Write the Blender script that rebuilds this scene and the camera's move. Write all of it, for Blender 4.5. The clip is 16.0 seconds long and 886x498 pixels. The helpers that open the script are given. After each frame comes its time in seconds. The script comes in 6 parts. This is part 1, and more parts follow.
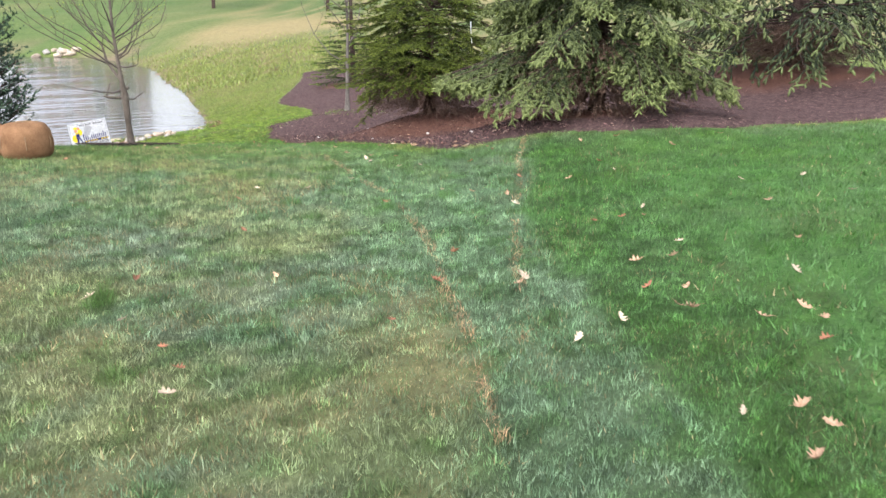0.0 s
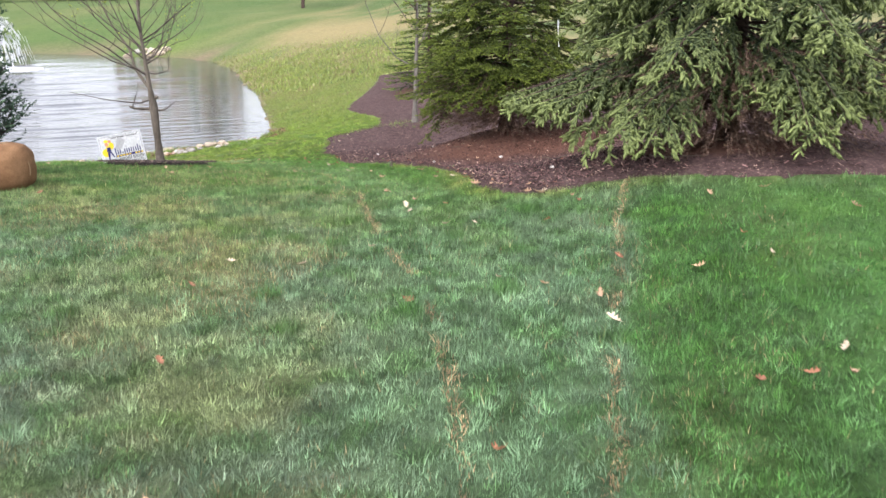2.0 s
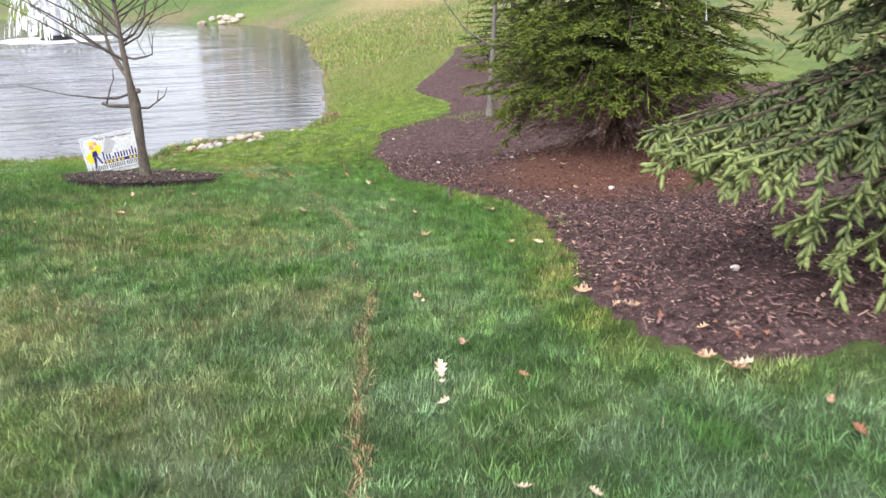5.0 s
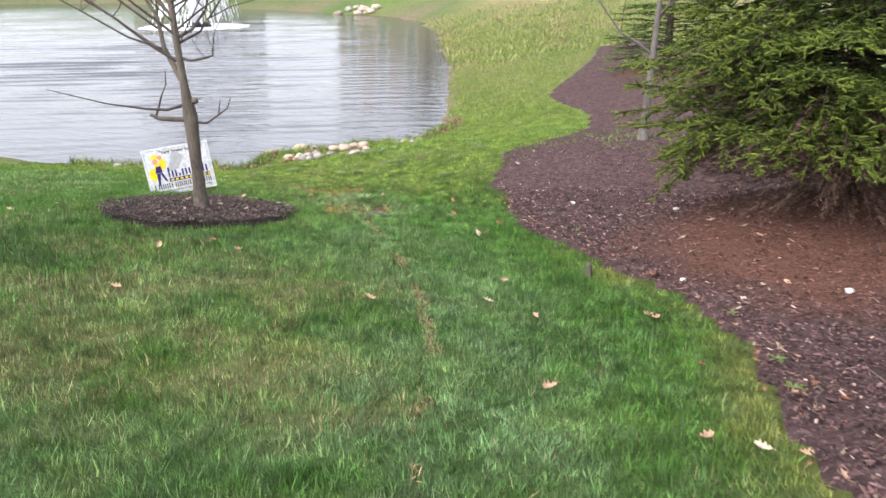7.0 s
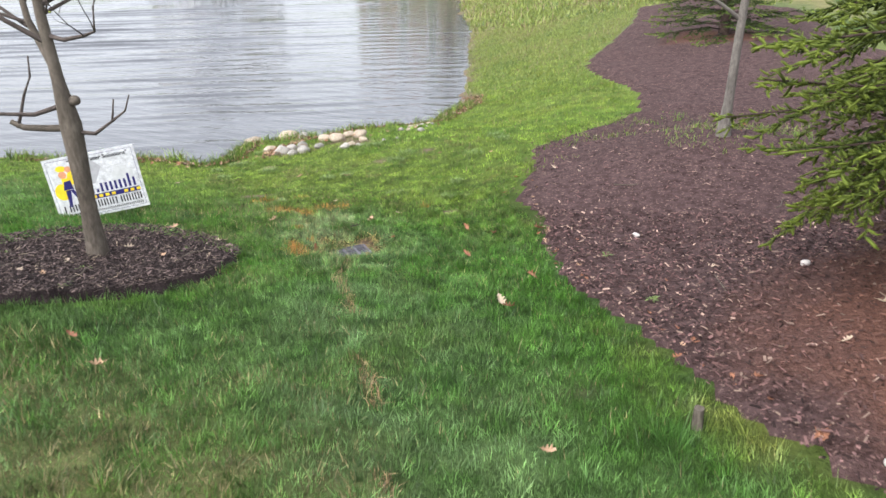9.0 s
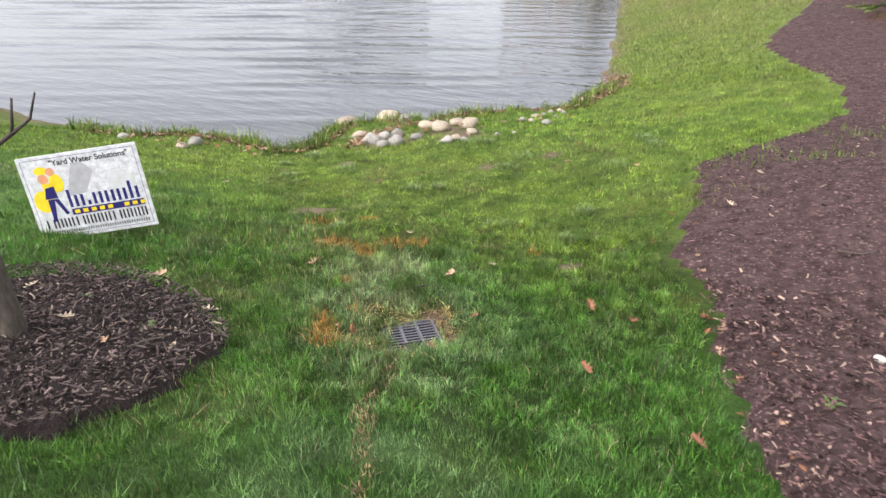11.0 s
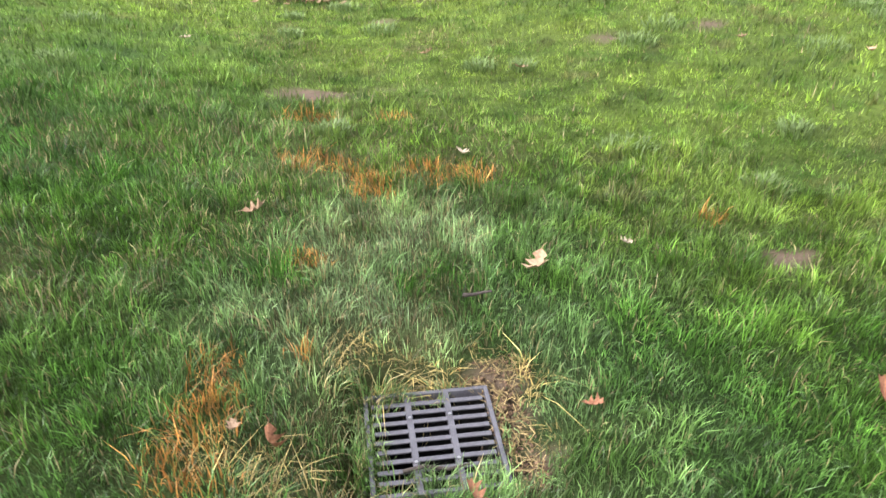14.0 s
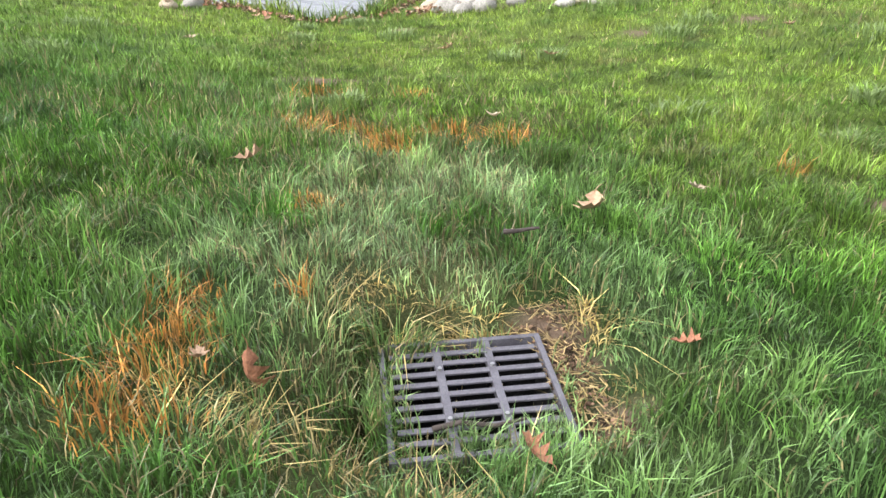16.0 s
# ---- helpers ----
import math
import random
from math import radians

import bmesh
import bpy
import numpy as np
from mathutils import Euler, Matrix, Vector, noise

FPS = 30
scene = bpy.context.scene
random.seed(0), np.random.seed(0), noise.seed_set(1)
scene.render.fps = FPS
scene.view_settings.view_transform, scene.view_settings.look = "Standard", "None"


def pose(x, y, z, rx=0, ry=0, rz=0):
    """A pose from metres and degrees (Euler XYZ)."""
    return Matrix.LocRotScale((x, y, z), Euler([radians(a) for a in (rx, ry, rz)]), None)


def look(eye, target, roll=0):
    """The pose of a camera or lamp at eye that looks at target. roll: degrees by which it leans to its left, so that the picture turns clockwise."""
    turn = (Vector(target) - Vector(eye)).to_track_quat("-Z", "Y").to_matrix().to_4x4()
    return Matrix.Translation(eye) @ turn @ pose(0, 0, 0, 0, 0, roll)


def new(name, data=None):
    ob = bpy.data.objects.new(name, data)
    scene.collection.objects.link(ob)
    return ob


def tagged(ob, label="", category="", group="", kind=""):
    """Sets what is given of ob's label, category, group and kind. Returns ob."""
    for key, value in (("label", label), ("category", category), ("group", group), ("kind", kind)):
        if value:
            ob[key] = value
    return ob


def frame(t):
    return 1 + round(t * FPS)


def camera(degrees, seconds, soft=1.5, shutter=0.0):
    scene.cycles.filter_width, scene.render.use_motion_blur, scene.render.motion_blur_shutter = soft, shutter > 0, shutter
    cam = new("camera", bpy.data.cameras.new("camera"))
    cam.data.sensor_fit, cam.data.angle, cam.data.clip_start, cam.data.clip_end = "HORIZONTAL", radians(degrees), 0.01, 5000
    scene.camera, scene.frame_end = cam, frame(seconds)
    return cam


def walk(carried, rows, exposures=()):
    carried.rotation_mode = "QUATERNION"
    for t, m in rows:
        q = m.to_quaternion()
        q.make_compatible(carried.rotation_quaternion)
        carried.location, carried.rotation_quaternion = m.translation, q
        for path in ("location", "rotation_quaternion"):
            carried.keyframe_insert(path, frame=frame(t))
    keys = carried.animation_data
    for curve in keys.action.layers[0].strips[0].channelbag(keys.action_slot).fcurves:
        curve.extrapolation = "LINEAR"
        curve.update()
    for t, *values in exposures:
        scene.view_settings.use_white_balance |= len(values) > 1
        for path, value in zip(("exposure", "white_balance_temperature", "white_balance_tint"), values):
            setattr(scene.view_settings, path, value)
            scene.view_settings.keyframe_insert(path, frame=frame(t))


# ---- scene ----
cam = camera(59.7, 16.0, 1.5, 0.22)
METRES, EYE, TILT, LEAN, TURN = 13.6, 1.27, -17.0, 0.0, 0.0
ROWS = [
    (0.0, 0.0, 0.0, 0.0, 0.0, 0.0, 0.0),
    (0.5, 0.0032, 0.0362, 0.0098, 1.77, -0.34, 0.36),
    (1.0, 0.0064, 0.0727, 0.0198, 3.23, -0.45, -0.4),
    (1.5, 0.008, 0.1105, 0.0315, 4.64, -0.6, -0.63),
    (2.0, 0.0099, 0.1472, 0.0426, 6.32, -0.13, -1.75),
    (2.5, 0.0082, 0.1844, 0.0509, 7.74, 1.51, -2.66),
    (3.0, 0.0051, 0.2188, 0.0616, 9.43, -0.07, -2.84),
    (5.5, -0.0191, 0.3938, 0.1146, 14.52, -2.94, -3.3),
    (6.0, -0.0244, 0.4292, 0.1263, 19.62, -1.26, -4.69),
    (6.5, -0.0387, 0.4648, 0.1318, 19.75, -2.81, -5.89),
    (7.0, -0.0537, 0.498, 0.141, 21.67, -4.07, -6.34),
    (7.5, -0.0711, 0.5308, 0.1506, 24.35, -5.33, -6.88),
    (8.0, -0.087, 0.5671, 0.1583, 22.41, -5.64, -5.68),
    (8.5, -0.0968, 0.6028, 0.1657, 23.08, -6.92, -5.22),
    (9.0, -0.1054, 0.6375, 0.1717, 23.43, -6.92, -6.09),
    (9.5, -0.116, 0.6726, 0.1793, 25.23, -7.69, -6.62),
    (12.0, -0.1908, 0.8104, 0.1973, 37.58, -13.46, -10.94),
    (12.5, -0.2065, 0.8317, 0.1966, 38.34, -15.54, -11.3),
    (13.0, -0.2193, 0.8492, 0.1952, 38.19, -19.98, -11.91),
    (13.5, -0.2328, 0.8688, 0.1907, 38.62, -21.0, -12.2),
    (14.0, -0.2398, 0.8858, 0.1778, 39.77, -21.02, -11.9),
    (14.5, -0.2454, 0.8974, 0.1602, 39.4, -18.92, -11.42),
    (15.0, -0.2476, 0.8994, 0.1552, 40.2, -16.55, -11.87),
    (15.5, -0.2483, 0.8999, 0.1539, 40.5, -16.4, -11.47),
    (16.0, -0.248, 0.8998, 0.1536, 40.76, -16.18, -11.17),
]
walk(cam, [(t, pose(0, 0, EYE, TILT, LEAN, TURN) @ pose(METRES * x, METRES * y, METRES * z, 90 + pitch, roll, yaw)) for t, x, y, z, yaw, pitch, roll in ROWS],
     [(t, 1.8 + stops, 6300 if t < 12 else 6520 if t < 13 else 6350, 15 if t < 8 or t == 12 else 12) for t, stops in ((0, 0.0), (3, -0.05), (5.5, 0.0), (6, -0.08), (7, -0.04), (8.5, -0.15), (9.5, -0.08), (12, -0.27), (12.5, -0.08), (13, 0.02), (13.5, 0.2), (14, 0.18), (15, 0.15), (16, 0.12))])

# ---- world, sun and exposure ----
world = bpy.data.worlds.new("overcast_sky")
scene.world = world
world.use_nodes = True
wn = world.node_tree.nodes
wl = world.node_tree.links
sky = wn.new("ShaderNodeTexSky")
sky.sky_type = "NISHITA"
sky.sun_disc = False
sky.sun_elevation, sky.sun_rotation = radians(48), radians(200)
sky.air_density, sky.dust_density, sky.ozone_density = 1.0, 3.0, 1.0
cloud = wn.new("ShaderNodeHueSaturation")
cloud.inputs["Saturation"].default_value = 0.22
wl.new(sky.outputs[0], cloud.inputs["Color"])
wl.new(cloud.outputs[0], wn["Background"].inputs["Color"])
wn["Background"].inputs["Strength"].default_value = 0.15

sun_data = bpy.data.lights.new("sun", "SUN")
sun_data.energy, sun_data.angle, sun_data.color = 0.5, radians(35), (1.0, 0.95, 0.88)
sun = new("sun", sun_data)
sun.matrix_world = look((0, 0, 30), (9, 25, 0)) @ Matrix.Identity(4)


# ---- materials ----
def material(name, rough=0.8, spec=0.3):
    m = bpy.data.materials.new(name)
    m.use_nodes = True
    b = m.node_tree.nodes["Principled BSDF"]
    b.inputs["Roughness"].default_value = rough
    b.inputs["Specular IOR Level"].default_value = spec
    return m, m.node_tree.nodes, m.node_tree.links, b


def noise_node(nodes, links, scale, detail=4.0, rough=0.6, coords="Object", stretch=None, turn=0.0):
    tex = nodes.new("ShaderNodeTexNoise")
    tex.inputs["Scale"].default_value = scale
    tex.inputs["Detail"].default_value = detail
    tex.inputs["Roughness"].default_value = rough
    co = nodes.new("ShaderNodeTexCoord")
    if stretch:
        mp = nodes.new("ShaderNodeMapping")
        mp.inputs["Scale"].default_value = stretch
        mp.inputs["Rotation"].default_value = (0, 0, radians(turn))
        links.new(co.outputs[coords], mp.inputs["Vector"])
        links.new(mp.outputs[0], tex.inputs["Vector"])
    else:
        links.new(co.outputs[coords], tex.inputs["Vector"])
    return tex


def ramp(nodes, links, source, stops):
    r = nodes.new("ShaderNodeValToRGB")
    e = r.color_ramp.elements
    while len(e) < len(stops):
        e.new(0.5)
    for k, (at, c) in zip(e, stops):
        k.position, k.color = at, (*c, 1)
    links.new(source, r.inputs[0])
    return r.outputs[0]


def mix(nodes, links, fac, a, b, kind="MIX"):
    m = nodes.new("ShaderNodeMix")
    m.data_type, m.blend_type = "RGBA", kind
    for sock, v in ((m.inputs["Factor"], fac), (m.inputs["A"], a), (m.inputs["B"], b)):
        if isinstance(v, (int, float)):
            sock.default_value = v
        elif isinstance(v, tuple):
            sock.default_value = (*v, 1)
        else:
            links.new(v, sock)
    return m.outputs["Result"]


def bump(nodes, links, shader, height, strength, distance):
    b = nodes.new("ShaderNodeBump")
    b.inputs["Strength"].default_value, b.inputs["Distance"].default_value = strength, distance
    links.new(height, b.inputs["Height"])
    links.new(b.outputs[0], shader.inputs["Normal"])


def mottled(name, dark, light, scale=8.0, rough=0.85, spec=0.25, relief=0.4, depth=0.01, fine=60.0, random_shift=0.0, stretch=None):
    """Two scales of noise between two colours, with relief."""
    m, n, l, b = material(name, rough, spec)
    big = noise_node(n, l, scale, 5, 0.65, stretch=stretch)
    small = noise_node(n, l, fine, 3, 0.7, stretch=stretch)
    c = ramp(n, l, big.outputs[0], [(0.3, dark), (0.7, light)])
    c2 = ramp(n, l, small.outputs[0], [(0.3, (0.7, 0.7, 0.7)), (0.7, (1.25, 1.25, 1.25))])
    c = mix(n, l, 1.0, c, c2, "MULTIPLY")
    if random_shift:
        info = n.new("ShaderNodeObjectInfo")
        v = ramp(n, l, info.outputs["Random"], [(0, (1 - random_shift,) * 3), (1, (1 + random_shift,) * 3)])
        c = mix(n, l, 1.0, c, v, "MULTIPLY")
    l.new(c, b.inputs["Base Color"])
    bump(n, l, b, small.outputs[0], relief, depth)
    return m


def tinted(name, rough=0.6, spec=0.3, lets=0.0, vary=0.25):
    """Colour from the mesh's own tint of each blade, needle or chip, with a little change from piece to piece."""
    m, n, l, b = material(name, rough, spec)
    a = n.new("ShaderNodeAttribute")
    a.attribute_name = "tint"
    g = n.new("ShaderNodeNewGeometry")
    v = ramp(n, l, g.outputs["Random Per Island"], [(0, (1 - vary,) * 3), (1, (1 + vary,) * 3)])
    c = mix(n, l, 1.0, a.outputs["Color"], v, "MULTIPLY")
    l.new(c, b.inputs["Base Color"])
    if lets:
        t = n.new("ShaderNodeBsdfTranslucent")
        s = n.new("ShaderNodeMixShader")
        s.inputs[0].default_value = lets
        l.new(c, t.inputs["Color"])
        l.new(b.outputs[0], s.inputs[1])
        l.new(t.outputs[0], s.inputs[2])
        l.new(s.outputs[0], n["Material Output"].inputs["Surface"])
    return m


MAT_BLADE = tinted("grass_blade", 0.5, 0.42, 0.25, 0.2)
MAT_NEARBLADE = tinted("long_grass_blade", 0.4, 0.5, 0.32, 0.45)
MAT_NEEDLE = tinted("conifer_needle", 0.6, 0.25, 0.12, 0.25)
MAT_CHIP = tinted("bark_chip", 0.85, 0.2, 0.0, 0.5)
MAT_BARK = mottled("spruce_bark", (0.03, 0.021, 0.018), (0.085, 0.06, 0.05), 14, 0.95, 0.1, 0.9, 0.02, 45)
MAT_GREYBARK = mottled("grey_bark", (0.066, 0.055, 0.044), (0.150, 0.128, 0.104), 9, 0.9, 0.15, 0.5, 0.006, 70, stretch=(1, 1, 0.35))
MAT_PALEBARK = mottled("pale_bark", (0.085, 0.076, 0.068), (0.19, 0.172, 0.152), 9, 0.9, 0.15, 0.5, 0.006, 70, stretch=(1, 1, 0.35))
MAT_TWIG = mottled("dark_twig", (0.045, 0.036, 0.032), (0.11, 0.09, 0.08), 20, 0.85, 0.2, 0.3, 0.004, 90)
MAT_STONE = mottled("river_stone", (0.20, 0.19, 0.165), (0.40, 0.38, 0.34), 7, 0.75, 0.3, 0.35, 0.01, 60, 0.3)
MAT_TANSTONE = mottled("tan_stone", (0.25, 0.20, 0.145), (0.46, 0.39, 0.30), 7, 0.8, 0.3, 0.35, 0.01, 60, 0.2)
MAT_WHITESTONE = mottled("white_stone", (0.42, 0.39, 0.36), (0.62, 0.59, 0.55), 12, 0.7, 0.3, 0.3, 0.005, 60, 0.15)
MAT_BURLAP = mottled("burlap", (0.15, 0.08, 0.04), (0.28, 0.16, 0.085), 5, 0.95, 0.1, 0.8, 0.012, 120)
MAT_LEAF = [mottled("dry_leaf_" + n, d, l, 25, 0.7, 0.25, 0.4, 0.003, 140, 0.25) for n, d, l in (
    ("tan", (0.28, 0.17, 0.10), (0.48, 0.33, 0.22)), ("pale", (0.34, 0.26, 0.18), (0.54, 0.45, 0.34)), ("rust", (0.16, 0.07, 0.042), (0.33, 0.155, 0.088)))]
MAT_GRATE = mottled("grate_plastic", (0.085, 0.08, 0.095), (0.16, 0.155, 0.175), 30, 0.55, 0.4, 0.2, 0.001, 400)
MAT_LIP = mottled("soiled_plastic", (0.04, 0.033, 0.03), (0.10, 0.085, 0.075), 40, 0.85, 0.2, 0.3, 0.002, 300)
MAT_PIT = mottled("basin_plastic", (0.008, 0.008, 0.008), (0.015, 0.015, 0.015), 20, 0.8, 0.2)
MAT_MULCH = mottled("mulch_soil", (0.032, 0.019, 0.018), (0.102, 0.066, 0.064), 14, 0.95, 0.1, 1.0, 0.02, 42)
nt = MAT_MULCH.node_tree
shred = noise_node(nt.nodes, nt.links, 55, 2, 0.5)
shred_mask = ramp(nt.nodes, nt.links, shred.outputs[0], [(0.60, (0, 0, 0)), (0.68, (1, 1, 1))])
nt.links.new(mix(nt.nodes, nt.links, shred_mask, nt.nodes["Principled BSDF"].inputs["Base Color"].links[0].from_socket, (0.185, 0.125, 0.108)), nt.nodes["Principled BSDF"].inputs["Base Color"])
bark_link = nt.nodes["Principled BSDF"].inputs["Base Color"].links[0]
litter = nt.nodes.new("ShaderNodeAttribute")
litter.attribute_name = "litter"
fine_litter = noise_node(nt.nodes, nt.links, 70, 4, 0.8)
litter_colour = ramp(nt.nodes, nt.links, fine_litter.outputs[0], [(0.3, (0.05, 0.025, 0.018)), (0.7, (0.165, 0.083, 0.060))])
nt.links.new(mix(nt.nodes, nt.links, litter.outputs["Fac"], bark_link.from_socket, litter_colour), nt.nodes["Principled BSDF"].inputs["Base Color"])
MAT_DARKMULCH = mottled("dark_mulch_soil", (0.017, 0.012, 0.012), (0.052, 0.039, 0.037), 12, 0.95, 0.1, 1.0, 0.02, 60)
MAT_WHITE = mottled("sign_board", (0.60, 0.61, 0.63), (0.66, 0.67, 0.68), 3, 0.45, 0.4, 0.05, 0.001, 30)


def plain(name, colour, rough=0.6, spec=0.3, metal=0.0):
    m, n, l, b = material(name, rough, spec)
    t = noise_node(n, l, 25, 3)
    c = ramp(n, l, t.outputs[0], [(0.3, tuple(v * 0.88 for v in colour)), (0.7, tuple(min(1, v * 1.1) for v in colour))])
    l.new(c, b.inputs["Base Color"])
    b.inputs["Metallic"].default_value = metal
    return m


MAT_NAVY = plain("navy_ink", (0.022, 0.02, 0.13), 0.5)
MAT_BLACK = plain("black_ink", (0.015, 0.015, 0.018), 0.5)
MAT_YELLOW = plain("yellow_ink", (0.85, 0.62, 0.03), 0.5)
MAT_GREY = plain("grey_ink", (0.42, 0.42, 0.44), 0.5)
MAT_LIGHTGREY = plain("light_grey_ink", (0.6, 0.61, 0.61), 0.5)
MAT_SKIN = plain("tan_ink", (0.70, 0.33, 0.18), 0.5)
MAT_WIRE = plain("galvanised_wire", (0.4, 0.4, 0.4), 0.4, 0.5, 0.8)
MAT_RIBBON = plain("white_ribbon", (0.80, 0.82, 0.84), 0.5)
MAT_TWINE = plain("twine", (0.24, 0.16, 0.09), 0.9)


def lawn_material():
    m, n, l, b = material("lawn_soil_and_turf", 0.9, 0.15)
    big = noise_node(n, l, 0.35, 4, 0.6)
    mid = noise_node(n, l, 3.5, 5, 0.7)
    fine = noise_node(n, l, 45, 4, 0.75)
    c = ramp(n, l, big.outputs[0], [(0.35, (0.055, 0.105, 0.028)), (0.65, (0.095, 0.135, 0.045))])
    c = mix(n, l, 0.5, c, ramp(n, l, mid.outputs[0], [(0.3, (0.045, 0.09, 0.022)), (0.7, (0.115, 0.15, 0.055))]))
    f = ramp(n, l, fine.outputs[0], [(0.25, (0.55, 0.55, 0.55)), (0.75, (1.4, 1.4, 1.4))])
    c = mix(n, l, 1.0, c, f, "MULTIPLY")
    tufts = noise_node(n, l, 7.0, 5, 0.75)
    f = mix(n, l, 1.0, f, ramp(n, l, tufts.outputs[0], [(0.3, (0.62, 0.66, 0.6)), (0.7, (1.32, 1.28, 1.2))]), "MULTIPLY")
    c = mix(n, l, 1.0, c, ramp(n, l, tufts.outputs[0], [(0.3, (0.7, 0.74, 0.7)), (0.7, (1.26, 1.24, 1.2))]), "MULTIPLY")
    turf = n.new("ShaderNodeAttribute")
    turf.attribute_name = "turf"
    thatch = n.new("ShaderNodeAttribute")
    thatch.attribute_name = "thatch"
    c = mix(n, l, thatch.outputs["Fac"], c, mix(n, l, 1.0, turf.outputs["Color"], f, "MULTIPLY"))
    for name, colour in (("dry", (0.23, 0.19, 0.09)), ("lime", (0.13, 0.18, 0.035)), ("soil", (0.165, 0.118, 0.085))):
        a = n.new("ShaderNodeAttribute")
        a.attribute_name = name
        blotch = ramp(n, l, mid.outputs[0], [(0.3, (0.75, 0.75, 0.75)), (0.7, (1.25, 1.25, 1.25))])
        c = mix(n, l, a.outputs["Fac"], c, mix(n, l, 1.0, colour, blotch, "MULTIPLY"))
    l.new(c, b.inputs["Base Color"])
    bump(n, l, b, fine.outputs[0], 0.8, 0.03)
    return m


def water_material():
    m, n, l, b = material("pond_water", 0.06, 0.5)
    b.inputs["IOR"].default_value = 1.33
    deep = noise_node(n, l, 0.15, 3)
    l.new(ramp(n, l, deep.outputs[0], [(0.3, (0.036, 0.038, 0.042)), (0.7, (0.06, 0.062, 0.068))]), b.inputs["Base Color"])
    ripples = noise_node(n, l, 2.4, 3, 0.6, stretch=(0.8, 2.4, 1), turn=-31)
    bump(n, l, b, ripples.outputs[0], 0.32, 0.04)
    return m


MAT_LAWN = lawn_material()
MAT_WATER = water_material()


# ---- small helpers for shapes ----
def mesh_of(name, verts, faces, mat, tint=None, smooth=False):
    """A mesh from arrays: verts n x 3, faces all of one size m x k."""
    verts, faces = np.asarray(verts, np.float32), np.asarray(faces, np.int32)
    me = bpy.data.meshes.new(name)
    k = faces.shape[1]
    me.vertices.add(len(verts))
    me.vertices.foreach_set("co", verts.ravel())
    me.loops.add(faces.size)
    me.loops.foreach_set("vertex_index", faces.ravel())
    me.polygons.add(len(faces))
    me.polygons.foreach_set("loop_start", np.arange(0, faces.size, k, dtype=np.int32))
    me.polygons.foreach_set("use_smooth", np.full(len(faces), smooth))
    if tint is not None:
        a = me.attributes.new("tint", "FLOAT_COLOR", "POINT")
        a.data.foreach_set("color", np.concatenate([tint, np.ones((len(tint), 1))], 1).astype(np.float32).ravel())
    me.update()
    me.validate()
    me.materials.append(mat)
    return me


def part(name, bm, mat, parent=None, label="", smooth=False):
    """Links a bmesh, or a ready mesh, as one object, under a thing or a part."""
    if isinstance(bm, bmesh.types.BMesh):
        me = bpy.data.meshes.new(name)
        for f in bm.faces:
            f.smooth = smooth
        bm.to_mesh(me)
        bm.free()
        me.materials.append(mat)
    else:
        me = bm
    ob = new(name, me)
    if parent is not None:
        ob.parent = parent
    if label:
        ob["label"] = label
    return ob


def box(bm, centre, size, turn=None, bevel=0.0):
    r = bmesh.ops.create_cube(bm, size=1.0)
    m = Matrix.Translation(centre) @ (turn or Matrix.Identity(4)) @ Matrix.Diagonal((*size, 1))
    bmesh.ops.transform(bm, matrix=m, verts=r["verts"])
    if bevel:
        es = {e for v in r["verts"] for e in v.link_edges}
        bmesh.ops.bevel(bm, geom=list(es), offset=bevel, segments=2, affect="EDGES", profile=0.6)
    return bm


def tube_arrays(paths, sides=6):
    """Tapered tubes along polylines: each path is a list of (point, radius)."""
    V, F, base = [], [], 0
    for path in paths:
        pts = [Vector(p) for p, _ in path]
        for i, (p, r) in enumerate(path):
            d = (pts[min(i + 1, len(pts) - 1)] - pts[max(i - 1, 0)]).normalized()
            u = d.orthogonal().normalized() if abs(d.z) > 0.95 else d.cross(Vector((0, 0, 1))).normalized()
            w = d.cross(u)
            for k in range(sides):
                a = 2 * math.pi * k / sides
                V.append(pts[i] + (u * math.cos(a) + w * math.sin(a)) * r)
        for i in range(len(path) - 1):
            for k in range(sides):
                a, b_ = base + i * sides + k, base + i * sides + (k + 1) % sides
                F.append((a, b_, b_ + sides, a + sides))
        base += len(path) * sides
    return [tuple(v) for v in V], F


def fbm(x, y, scale, seed=0, octaves=3):
    """Soft noise over the plan, 0 to 1."""
    rng = np.random.RandomState(seed)
    out, amp, total = np.zeros(np.shape(x)), 1.0, 0.0
    for o in range(octaves):
        g = rng.rand(64, 64)
        u, v = x / scale * 2**o + 100.3 * o, y / scale * 2**o + 57.1 * o
        iu, iv = np.floor(u).astype(int), np.floor(v).astype(int)
        fu, fv = u - iu, v - iv
        fu, fv = fu * fu * (3 - 2 * fu), fv * fv * (3 - 2 * fv)
        a, b_, c, d = g[iu % 64, iv % 64], g[(iu + 1) % 64, iv % 64], g[iu % 64, (iv + 1) % 64], g[(iu + 1) % 64, (iv + 1) % 64]
        out = out + amp * ((a * (1 - fu) + b_ * fu) * (1 - fv) + (c * (1 - fu) + d * fu) * fv)
        total += amp
        amp *= 0.55
    return out / total


def soft(v, a, b_):
    t = np.clip((v - a) / (b_ - a), 0, 1)
    return t * t * (3 - 2 * t)


